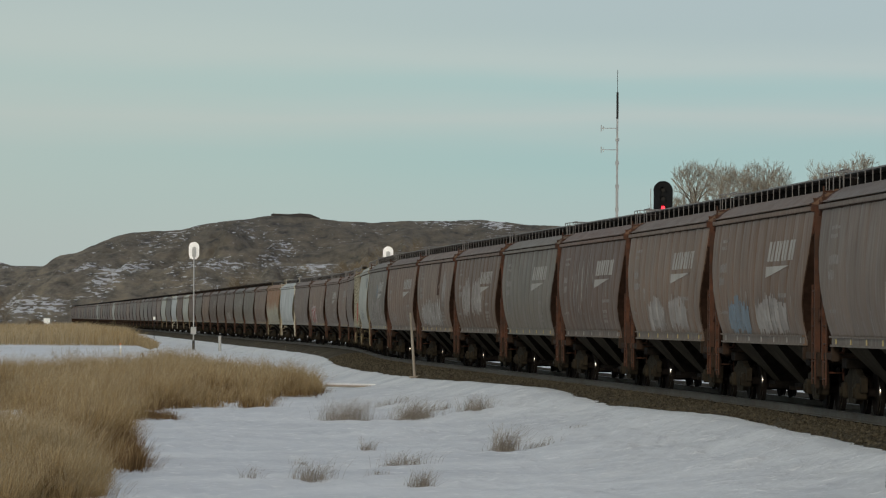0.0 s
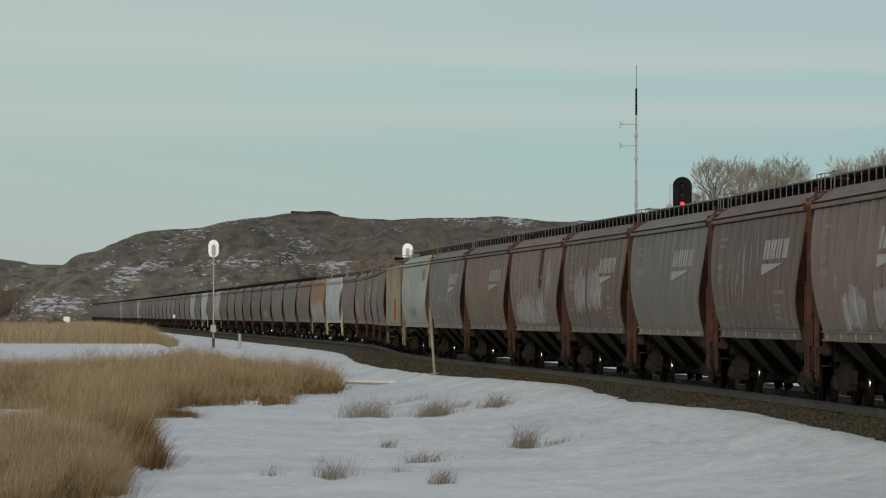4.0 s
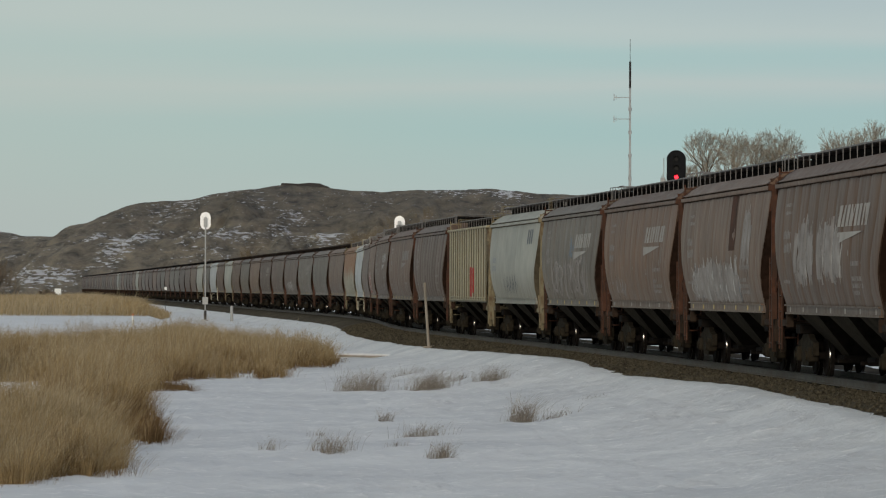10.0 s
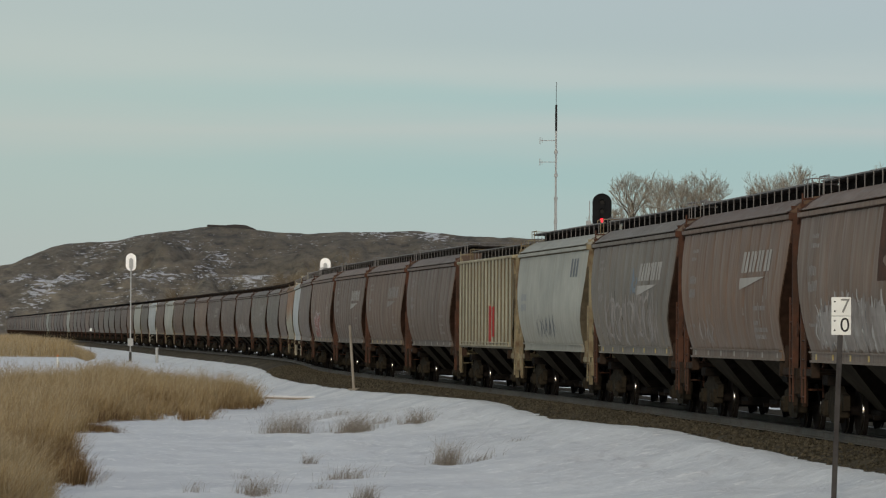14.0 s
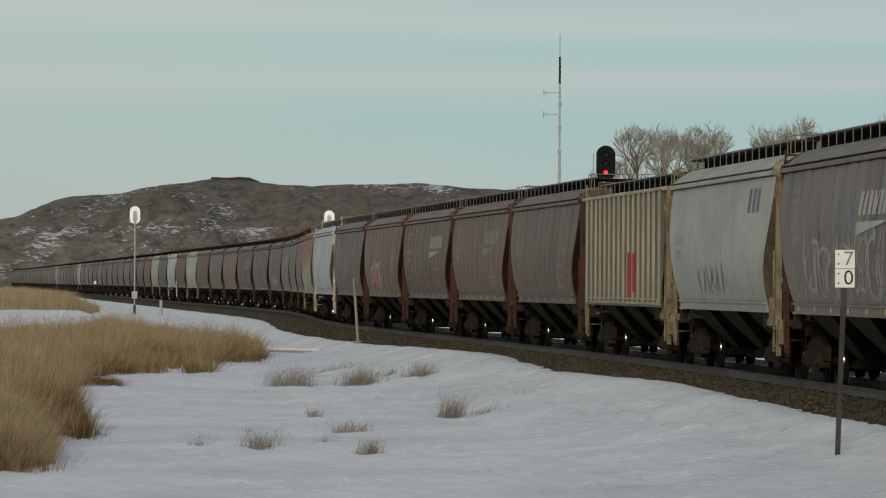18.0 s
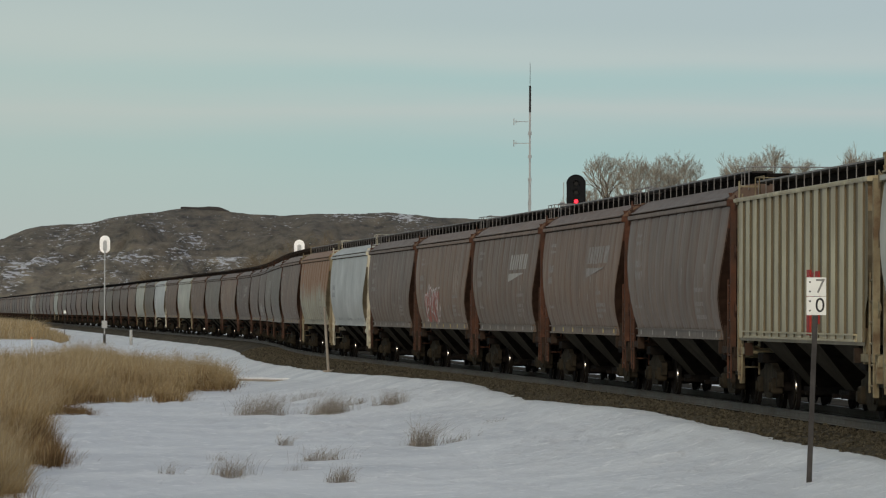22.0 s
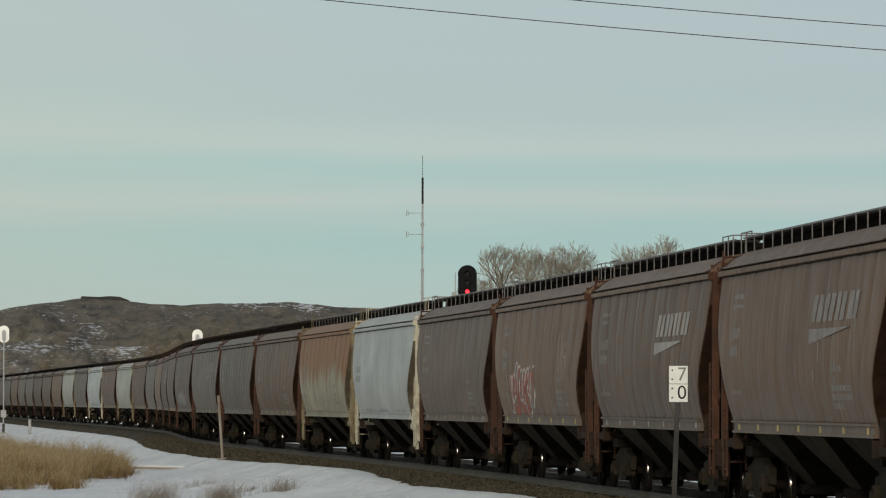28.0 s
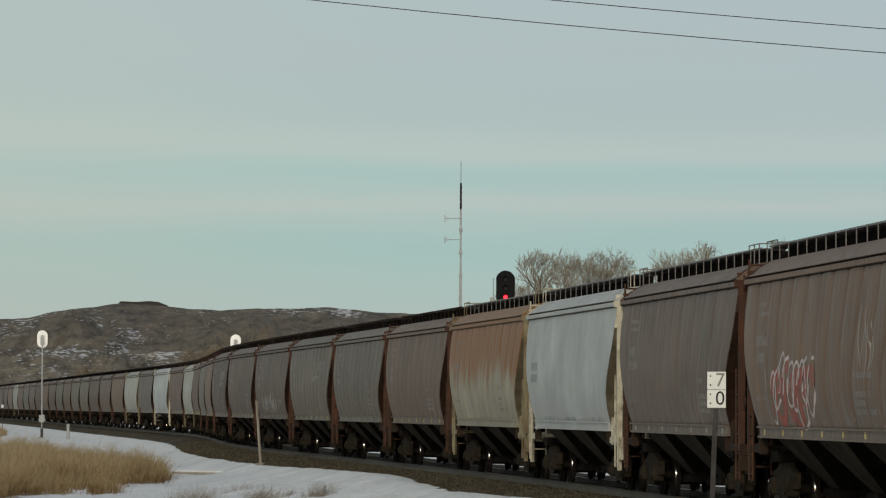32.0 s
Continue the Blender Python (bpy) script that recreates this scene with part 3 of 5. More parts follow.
def mesh_from(name, bm, mat, smooth=False):
    bmesh.ops.recalc_face_normals(bm, faces=bm.faces)
    me = bpy.data.meshes.new(name)
    bm.to_mesh(me)
    bm.free()
    me.materials.append(mat)
    if smooth:
        me.polygons.foreach_set("use_smooth", [True] * len(me.polygons))
    return me


def part(name, bm, mat, parent=None, label="", smooth=False):
    ob = new(name, mesh_from(name, bm, mat, smooth))
    ob.parent = parent
    return tagged(ob, label)


def tubes(name, segs, mat):
    """Three-sided rods (p, q, r at p, r at q) in one mesh."""
    p = np.array([s[0][:] for s in segs])
    q = np.array([s[1][:] for s in segs])
    r = np.array([(s[2], s[3]) for s in segs])
    d = q - p
    d /= np.linalg.norm(d, axis=1, keepdims=True) + 1e-9
    ref = np.where(np.abs(d[:, 2:3]) < 0.9, np.array([[0, 0, 1.0]]), np.array([[1.0, 0, 0]]))
    e1 = np.cross(d, ref)
    e1 /= np.linalg.norm(e1, axis=1, keepdims=True)
    e2 = np.cross(d, e1)
    n = len(segs)
    v = np.zeros((n, 6, 3))
    for k in range(3):
        o = e1 * math.cos(2.0944 * k) + e2 * math.sin(2.0944 * k)
        v[:, k] = p + o * r[:, 0:1]
        v[:, 3 + k] = q + o * r[:, 1:2]
    f = np.array([(0, 1, 4, 3), (1, 2, 5, 4), (2, 0, 3, 5)])
    me = bpy.data.meshes.new(name)
    me.from_pydata(v.reshape(-1, 3).tolist(), [], (f[None] + 6 * np.arange(n)[:, None, None]).reshape(-1, 4).tolist())
    me.materials.append(mat)
    return me


def sheet(name, verts, faces, mat, smooth=True):
    me = bpy.data.meshes.new(name)
    me.from_pydata([tuple(v) for v in verts], [], faces)
    me.materials.append(mat)
    if smooth:
        me.polygons.foreach_set("use_smooth", [True] * len(me.polygons))
    return new(name, me)


def empty(name, m):
    ob = new(name)
    ob.empty_display_size = 0.3
    ob.matrix_basis = m
    return ob


# ---- ground ----
def spread(stops):
    """Values from a to b in steps: [(a, b, step), ...]."""
    out = []
    for a, b, step in stops:
        out += list(np.arange(a, b, step))
    return out


def build_ground():
    ys = spread([(-140, 40, 12), (40, 70, 1.5), (70, 170, 0.28), (170, 270, 0.6), (270, 480, 2.5), (480, 1400, 16), (1400, 4600, 200)]) + [4600]
    ls = spread([(-3800, -400, 400), (-400, -40, 40), (-40, -6, 3), (-6, 2.2, 0.6), (2.2, 5.0, 0.14), (5.0, 16, 0.16), (16, 22, 0.5), (22, 60, 3),
                 (60, 400, 40), (400, 3800, 400)]) + [3800]
    verts, faces = [], []
    for y in ys:
        xc = float(track_x(y)) if y < 1350 else float(track_x(1350))
        for l in ls:
            x = xc - l
            verts.append((x, y, ground_z(x, y) if y < 1350 else (-1.2 if l > 0 else -0.9)))
    n = len(ls)
    for i in range(len(ys) - 1):
        for j in range(n - 1):
            a = i * n + j
            faces.append((a + 1, a, a + n, a + n + 1))
    tagged(sheet("ground", verts, faces, M_SNOW), "wind-packed snow over a flat valley floor", "ground", kind="structure")


build_ground()


def sweep(name, profile, s_values, mat, closed=False, wob=0.0):
    """A cross-section (left, z) carried along the track."""
    verts, faces = [], []
    n = len(profile)
    for s in s_values:
        for k, (l, z) in enumerate(profile):
            w = wob * noise.noise((s * 0.6, l * 2.0, 4.0)) if 0 < k < n - 1 else 0
            verts.append(on_track(s, l, z + w))
    m = n if closed else n - 1
    for i in range(len(s_values) - 1):
        for j in range(m):
            a, b = i * n + j, i * n + (j + 1) % n
            faces.append((a, b, b + n, a + n))
    return sheet(name, verts, faces, mat, smooth=not closed)


def build_track():
    ss = spread([(-150, 200, 1.0), (200, 420, 1.6), (420, 700, 5), (700, 1900, 15)])
    profile = [(4.0, -1.3), (3.3, -0.80), (2.6, -0.44), (2.0, -0.29), (1.5, -0.25), (0.92, -0.25), (0, -0.26), (-1.4, -0.25), (-1.9, -0.18), (-2.6, -0.14), (-3.3, -0.2), (-4.6, -0.9)]
    bed = sweep("track_bed", profile, ss, M_BALLAST, wob=0.05)
    # between the rails the bed is painted with the train's shade
    bed.data.materials.append(M_SHADEBED)
    bed.data.polygons.foreach_set("material_index", [1 if 5 <= k % (len(profile) - 1) <= 6 else 0 for k in range(len(bed.data.polygons))])
    tagged(bed, "brown gravel ballast bank of a single railway track", "ballast", kind="structure")
    rs = spread([(-150, 400, 3.0), (400, 1900, 12)])
    for side in (1, -1):
        c = 0.7525 * side
        half = [(0.07, -0.232), (0.065, -0.215), (0.012, -0.195), (0.012, -0.105), (0.034, -0.095), (0.034, -0.064)]
        rail = sweep("rail", [(c - d, z) for d, z in half[:1]] + [(c + d, z) for d, z in half] + [(c - d, z) for d, z in half[:0:-1]], rs, M_RAIL, closed=True)
        tagged(rail, "brown steel running rail with a polished head", "rail", "rails of the track", "structure")
        top = sweep("rail_head", [(c + 0.03, -0.060), (c - 0.03, -0.060)], rs, M_RAILTOP)
        top.parent = rail


build_track()

# ---- hills ----
RIDGE_X = [-420, -260, -190, -177, -168, -150, -132, -121, -102, -81, -67, -51, -30, -7, 10, 31, 60, 130, 220, 420]
RIDGE_Z = [18.3, 20.3, 26.2, 19.4, 22.3, 22.8, 31.6, 34.6, 36.4, 40.1, 41.6, 40.6, 39.1, 40.3, 40.8, 38.8, 37.8, 34.8, 30.8, 24.8]


def hill_height(x, y):
    """Bench and butte above the valley: a steep gullied face, then a nearly flat top."""
    # x is scaled to the crest's distance, so the ridge keeps its outline
    top = float(np.interp(x, RIDGE_X, RIDGE_Z))
    rise = min(1.0, max(0.0, (y - 1420) / 400.0))
    mid = 1 - abs(2 * rise - 1)
    gully = fbm(x * 0.03, y * 0.004, 5, 5.0) + 0.6 * fbm(x * 0.11, y * 0.007, 4, 14.0)
    r = min(1.0, max(0.0, rise + 0.30 * gully * mid))
    # a bench half way up, and thin ledges of harder clay
    bench = 0.50 * min(1.0, r / 0.30) ** 0.8 + 0.50 * max(0.0, (r - 0.42) / 0.58) ** 1.1
    z = top * bench + mid * (0.5 * math.sin(bench * 46 + 3 * gully)) + (0.9 + 2.2 * mid) * fbm(x * 0.06, y * 0.02, 4, 9.0)
    return z - 1.4 - (1 - rise) * 0.5


def build_hills():
    xs = spread([(-520, -240, 8), (-240, 150, 1.6), (150, 520, 8)])
    ys = spread([(1415, 1830, 6.5), (1830, 2100, 45)])
    verts, faces = [], []
    for y in ys:
        for x in xs:
            verts.append((x, y, hill_height(x, min(y, 1830))))
    n = len(xs)
    for i in range(len(ys) - 1):
        for j in range(n - 1):
            a = i * n + j
            faces.append((a, a + 1, a + n + 1, a + n))
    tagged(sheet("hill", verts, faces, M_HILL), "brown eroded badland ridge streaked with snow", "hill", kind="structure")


build_hills()


def build_cap_rock():
    """Flat dark ledge of rock on the crest."""
    rock = tagged(empty("cap_rock", pose(-60, 1822, hill_height(-60, 1830) - 0.75)), "dark flat caprock ledge on the ridge crest", "rock")
    bm = bmesh.new()
    prism(bm, [(-8.6, -2), (-8.6, 1.5), (-8.0, 1.75), (-2, 1.5), (2, 1.85), (6.0, 1.6), (9.5, 0.2), (9, -2)], -4, 4)
    part("ledge", bm, M_POSTDARK, rock)


build_cap_rock()

# ---- the train ----
PITCH = 18.06
PROFILE = [(1.30, 1.400, 7.15), (1.50, 1.450, 7.18), (1.80, 1.535, 7.28), (2.15, 1.592, 7.45), (2.5, 1.610, 7.75), (2.85, 1.598, 8.05),
           (3.2, 1.570, 8.3), (3.6, 1.528, 8.42), (3.95, 1.482, 8.44), (4.14, 1.455, 8.44)]
CACHE = {}


def cached(key, make):
    if key not in CACHE:
        CACHE[key] = make()
    return CACHE[key]


def child(name, me, parent, label="", at=None):
    ob = new(name, me)
    ob.parent = parent
    if at is not None:
        ob.matrix_basis = at
    return tagged(ob, label)


def seams(colour, fine, ribbed, make):
    """How far the side sheet stands out along its length: a sharp crease at each seam, a shallow pillow between."""
    panels = 12
    gain = 0.14 if colour in ("white", "light") else (0.80, 0.42, 0.62)[make]
    rnd = random.Random(90 + make)
    cuts = [0.0] + [(k + rnd.uniform(-0.16, 0.16)) / panels for k in range(1, panels)] + [1.0]
    swell = [rnd.uniform(0.5, 1.5) for _ in range(panels)]
    across = ((0.0, -0.026), (0.045, -0.004), (0.10, 0.016), (0.35, 0.020), (0.65, 0.020), (0.92, 0.012)) if fine and not ribbed else ((0.0, 0.0),)
    return [(cuts[k] + f * (cuts[k + 1] - cuts[k]), d * gain * (swell[k] if f > 0.2 else 1.0)) for k in range(panels) for f, d in across] + [(1.0, across[0][1] * gain)]


def shell_mesh(mat, colour, fine, ribbed, make=0):
    """The curved side sheets of a hopper car; ribbed cars have flat sides and upright posts."""
    bm = bmesh.new()
    us = seams(colour, fine, ribbed, make)
    for side in (1, -1):
        rows = []
        for z, w, a in PROFILE:
            if ribbed:
                w, a = 1.50, 8.1 if z > 1.9 else 7.8
            rows.append([bm.verts.new((-a + 2 * a * u, side * (w + d), z)) for u, d in us])
        for r0, r1 in zip(rows, rows[1:]):
            for i in range(len(us) - 1):
                bm.faces.new((r0[i], r0[i + 1], r1[i + 1], r1[i]))
    return mesh_from("body_shell", bm, mat, smooth=True)


def end_mesh(mat, ribbed):
    """The end wall: upright above, sloping inwards below to the hopper."""
    bm = bmesh.new()
    rows = []
    for z, w, a in PROFILE:
        if ribbed:
            w = 1.50
            a = 8.1 if z > 2.6 else 6.5 + (z - 1.3) * 1.2
        rows.append([bm.verts.new((a - 0.01, y * w, z)) for y in (-1, -0.5, 0, 0.5, 1)])
    rows.append([bm.verts.new((8.1 if ribbed else 8.38, y * 1.5, (4.18 if ribbed else 4.33) + 0.08 * (1 - abs(y)))) for y in (-1, -0.5, 0, 0.5, 1)])
    for k, (r0, r1) in enumerate(zip(rows, rows[1:])):
        for i in range(4):
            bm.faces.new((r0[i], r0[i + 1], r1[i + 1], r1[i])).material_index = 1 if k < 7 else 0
    e = 8.1 if ribbed else 8.4
    box(bm, e - 0.02, e + 0.08, -1.55, 1.55, 4.05, 4.16 if ribbed else 4.20, 0.02)
    for y in (-0.55, 0.55):
        box(bm, e - 0.02, e + 0.06, y - 0.05, y + 0.05, 2.9, 4.1)
    me = mesh_from("end_wall", bm, mat)
    # the sloping rows carry their shade in the colour
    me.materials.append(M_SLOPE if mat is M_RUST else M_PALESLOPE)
    return me


def roof_mesh(mat, ribbed, end_mat):
    bm = bmesh.new()
    w = 1.56 if ribbed else 1.50
    pts = [(w - 0.035, 4.04), (w + 0.015, 4.075), (w + 0.05, 4.08), (w + 0.05, 4.165), (w - 0.03, 4.17), (w - 0.03, 4.205), (w + 0.02, 4.21), (w + 0.01, 4.235), (w - 0.06, 4.265), (w - 0.17, 4.37), (w - 0.42, 4.515), (0.45, 4.58), (0, 4.59)]
    if ribbed:
        pts = [(1.56, 4.10), (1.575, 4.13), (1.575, 4.17), (1.52, 4.19), (1.3, 4.21), (0.95, 4.24), (0.45, 4.27), (0, 4.28)]
    line = [(y, z) for y, z in pts] + [(-y, z) for y, z in pts[-2::-1]]
    ends = []
    for x in (-8.42, -7.95, -4, 0, 4, 7.95, 8.42):
        ends.append([bm.verts.new((x, y, z)) for y, z in line])
    for k, (a, b) in enumerate(zip(ends, ends[1:])):
        for i in range(len(line) - 1):
            # eave grooves: a rusty brown that also paints in the shadow lines
            gap = not ribbed and min(i, len(line) - 2 - i) in (0, 3, 4)
            bm.faces.new((a[i], a[i + 1], b[i + 1], b[i])).material_index = 2 if gap else 1 if k in (0, 5) and i > 2 else 0
    bm.faces.new(ends[0])
    bm.faces.new(ends[-1])
    me = mesh_from("roof", bm, mat)
    me.materials.append(end_mat)
    me.materials.append(M_DARKRUST if end_mat is M_RUST else M_PALESLOPE)
    return me


def sill_mesh(mat, ribbed):
    bm = bmesh.new()
    w = 1.45 if not ribbed else 1.5
    low = 1.38 if ribbed else 1.31
    box(bm, -7.0, 7.0, w - 0.06, w + 0.012, low, 1.48, 0.012)
    box(bm, -7.0, 7.0, w - 0.10, w + 0.07, 1.47, 1.50)
    box(bm, -7.0, 7.0, w - 0.10, w + 0.05, low - 0.02, low + 0.02)
    for x in (-6.95, 6.83):
        for v in box(bm, x, x + 0.10, w - 0.12, w + 0.04, 1.0, 1.26):
            for f in v.link_faces:
                f.material_index = 1
    me = mesh_from("side_sill", bm, mat)
    me.materials.append(M_DARKRUST)
    return me


def board_mesh(detail, edge):
    """Running board: dark grating with a pale edge rail, carried on thin posts that stand out from the roof."""
    bm = bmesh.new()
    box(bm, -8.55, 8.55, 0.60, 1.035, 4.745, 4.785)
    # black strip behind the posts: shade under the walkway, built as a sheet
    for v in box(bm, -8.5, 8.5, 0.66, 0.72, 4.50, 4.745):
        for f in v.link_faces:
            f.material_index = 2
    for v in box(bm, -8.55, 8.55, 1.04, 1.07, 4.77, 4.80):
        for f in v.link_faces:
            f.material_index = 1
    if detail:
        for i in range(17):
            x = -8.3 + i * 16.6 / 16
            for v in box(bm, x - 0.012, x + 0.012, 1.055, 1.072, 4.49, 4.785):
                for f in v.link_faces:
                    f.material_index = 1
    me = mesh_from("running_board", bm, M_GRATE)
    me.materials.append(edge)
    me.materials.append(M_GRIMESHADE)
    return me


def hatch_mesh(high):
    bm = bmesh.new()
    box(bm, -7.6, 7.6, -0.62, 0.62, 4.50, 4.52 + high, 0.02)
    for i in range(10):
        x = -6.3 + i * 1.4
        box(bm, x - 0.05, x + 0.05, -0.64, 0.64, 4.51 + high, 4.545 + high)
    # black all over, to give the shade beneath the walkways
    return mesh_from("roof_hatch", bm, M_GRIMESHADE)


def grab_mesh(mat):
    """Looped handrails at the end of the running boards."""
    bm = bmesh.new()
    for y in (-1.1, 1.1):
        bar(bm, (7.3, y, 4.79), (7.3, y, 4.87), 0.012)
        bar(bm, (7.3, y, 4.87), (8.55, y, 4.87), 0.012)
        bar(bm, (8.55, y, 4.87), (8.55, y, 4.4), 0.012)
        bar(bm, (7.95, y, 4.87), (7.95, y, 4.5), 0.012)
    bar(bm, (8.55, -1.1, 4.87), (8.55, 1.1, 4.87), 0.012)
    return mesh_from("handrail", bm, mat)


def cage_mesh(mat):
    """End framing: corner posts, diagonals, platform, brackets."""
    bm = bmesh.new()
    for y in (-1, 1):
        for v in box(bm, 8.38, 8.50, y * 1.35, y * 1.47, 1.02, 4.15):
            for f in v.link_faces:
                f.material_index = 1
        box(bm, 7.12, 7.22, y * 1.32, y * 1.42, 0.98, 1.60, 0.012)
        box(bm, 7.0, 8.68, y * 1.34, y * 1.44, 1.02, 1.16, 0.01)
        box(bm, 8.58, 8.68, y * 1.32, y * 1.44, 0.66, 1.16, 0.01)
        box(bm, 8.30, 8.36, y * 1.34, y * 1.44, 0.42, 1.05, 0.01)
        bar(bm, (7.25, y * 1.38, 1.1), (8.42, y * 1.38, 2.5), 0.04, 5)
        # side ladder below the overhang of the body, and gussets on the corner post
        steps = [((7.98, y * 1.44, z), (8.42, y * 1.44, z), 0.018) for z in (0.62, 0.98, 1.34, 1.70, 2.06, 2.42)]
        for p, q, r in steps + [((7.98, y * 1.44, 0.50), (7.98, y * 1.44, 2.55), 0.022), ((8.42, y * 1.44, 0.50), (8.42, y * 1.44, 1.1), 0.022)]:
            for v in bar(bm, p, q, r, 5):
                for f in v.link_faces:
                    f.material_index = 1
        for z in (1.75, 2.95, 3.95):
            for v in prism(bm, [(8.48, z), (8.70, z + 0.16), (8.70, z + 0.22), (8.48, z + 0.34)], y * 1.36, y * 1.39):
                for f in v.link_faces:
                    f.material_index = 1
        bar(bm, (7.0, y * 0.6, 1.1), (8.38, y * 0.6, 2.9), 0.05, 5)
    box(bm, 7.0, 8.72, -1.4, 1.4, 1.04, 1.10)
    box(bm, 8.60, 8.74, -1.42, 1.42, 0.94, 1.14, 0.015)
    box(bm, 8.2, 8.36, -0.2, 0.2, 1.05, 2.9, 0.02)
    me = mesh_from("end_frame", bm, mat)
    me.materials.append(M_RUST if mat is M_DARKRUST else mat)
    return me


def ladder_mesh(mat):
    bm = bmesh.new()
    for y in (1.0, 1.42):
        bar(bm, (8.62, y, 0.60), (8.62, y, 4.55), 0.022, 5)
    for i in range(10):
        z = 0.75 + i * 0.41
        bar(bm, (8.62, 1.0, z), (8.62, 1.42, z), 0.022, 5)
    for z in (1.2, 2.6, 4.05):
        bar(bm, (8.4, 1.4, z), (8.62, 1.4, z), 0.018, 5)
        bar(bm, (8.4, 1.02, z), (8.62, 1.02, z), 0.018, 5)
    return mesh_from("ladder", bm, mat)


def hopper_mesh():
    """One discharge hopper with its sloping sheets and outlet gate."""
    bm = bmesh.new()
    tops = [(-1.5, 1.38), (1.5, 1.38), (1.5, -1.38), (-1.5, -1.38)]
    lows = [(-0.55, 0.50), (0.55, 0.50), (0.55, -0.50), (-0.55, -0.50)]
    t = [bm.verts.new((x, y, 1.36)) for x, y in tops]
    b = [bm.verts.new((x, y, 0.42)) for x, y in lows]
    for i in range(4):
        bm.faces.new((t[i], t[(i + 1) % 4], b[(i + 1) % 4], b[i]))
    bm.faces.new(b)
    box(bm, -0.6, 0.6, -0.62, 0.62, 0.30, 0.42, 0.02)
    for k in (-1, 1):
        box(bm, k * 0.5, k * 0.62, -0.75, 0.75, 0.26, 0.34)
    bm.normal_update()
    # pale side faces, black end faces: the shade is put into the colour
    for f in bm.faces:
        f.material_index = 0 if abs(f.normal.y) > 0.3 and f.calc_area() > 0.5 else 1
    me = mesh_from("hopper", bm, M_HOPPER)
    me.materials.append(M_GRIMESHADE)
    return me


def rib_mesh(mat):
    bm = bmesh.new()
    box(bm, -0.26, 0.26, 1.48, 1.535, 1.36, 4.12)
    bm.normal_update()
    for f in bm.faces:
        # the post flanks take the same shaded cream as the panels
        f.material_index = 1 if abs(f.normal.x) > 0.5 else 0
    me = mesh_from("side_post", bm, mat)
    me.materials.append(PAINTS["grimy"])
    return me


def sill_centre_mesh():
    bm = bmesh.new()
    box(bm, -8.9, 8.9, -0.30, 0.30, 0.62, 1.0, 0.02)
    for x in (-6.35, 6.35):
        box(bm, x - 0.35, x + 0.35, -1.3, 1.3, 0.86, 1.06, 0.02)
    box(bm, 7.0, 7.9, 0.35, 0.85, 0.7, 1.05, 0.03)
    return mesh_from("centre_sill", bm, M_GRIMESHADE)


def coupler_mesh():
    bm = bmesh.new()
    box(bm, 8.7, 8.95, -0.1, 0.1, 0.80, 0.94, 0.02)
    box(bm, 8.9, 9.02, -0.16, 0.16, 0.74, 1.0, 0.03)
    bar(bm, (8.7, 0.45, 0.8), (8.98, 0.3, 0.55), 0.03, 5)
    return mesh_from("coupler", bm, M_GRIMESHADE)


def frame_mesh():
    """Cast truck side frame with springs and axle boxes."""
    bm = bmesh.new()
    prism(bm, [(-1.2, 0.46), (-1.2, 0.74), (-0.75, 0.80), (-0.42, 0.92), (0.42, 0.92), (0.75, 0.80), (1.2, 0.74), (1.2, 0.46), (0.80, 0.44),
               (0.42, 0.22), (-0.42, 0.22), (-0.80, 0.44)], 1.0, 1.13)
    for x in (-0.889, 0.889):
        box(bm, x - 0.16, x + 0.16, 0.98, 1.22, 0.32, 0.64, 0.03)
        bar(bm, (x, 1.1, 0.457), (x, 1.26, 0.457), 0.10, 10)
    for x in (-0.2, 0, 0.2):
        bar(bm, (x, 1.06, 0.28), (x, 1.06, 0.60), 0.075, 8)
    return mesh_from("side_frame", bm, M_TRUCK)


def wheelset_mesh():
    """Axle with two flanged wheels; treads bright from running."""
    bm = bmesh.new()
    bar(bm, (0, -1.0, 0), (0, 1.0, 0), 0.085, 10)
    seg = 24
    for side in (1, -1):
        ring = [(0.09, 0.69), (0.40, 0.68), (0.478, 0.67), (0.476, 0.695), (0.459, 0.71), (0.457, 0.755), (0.453, 0.79), (0.440, 0.812), (0.40, 0.82), (0.34, 0.79), (0.14, 0.77), (0.09, 0.82)]
        rows = []
        for k in range(seg):
            a = 2 * math.pi * k / seg
            rows.append([bm.verts.new((r * math.cos(a), side * y, r * math.sin(a))) for r, y in ring])
        for k in range(seg):
            r0, r1 = rows[k], rows[(k + 1) % seg]
            for j in range(len(ring) - 1):
                f = bm.faces.new((r0[j], r0[j + 1], r1[j + 1], r1[j]))
                f.material_index = 1 if j == 5 else 0
    me = mesh_from("wheelset", bm, M_WHEEL, smooth=True)
    me.materials.append(M_TREAD)
    return me


def bolster_mesh():
    bm = bmesh.new()
    box(bm, -0.22, 0.22, -1.0, 1.0, 0.50, 0.80, 0.03)
    return mesh_from("truck", bm, M_GRIMESHADE)


def brake_mesh():
    bm = bmesh.new()
    box(bm, 0.28, 0.36, -0.62, 0.62, 0.24, 0.40, 0.02)
    for y in (-0.77, 0.77):
        box(bm, 0.36, 0.42, y - 0.06, y + 0.06, 0.30, 0.56, 0.02)
    return mesh_from("brake_beam", bm, M_GRIMESHADE)


KIND = {}


def side_y(z):
    return float(np.interp(z, [p[0] for p in PROFILE], [p[1] for p in PROFILE]))


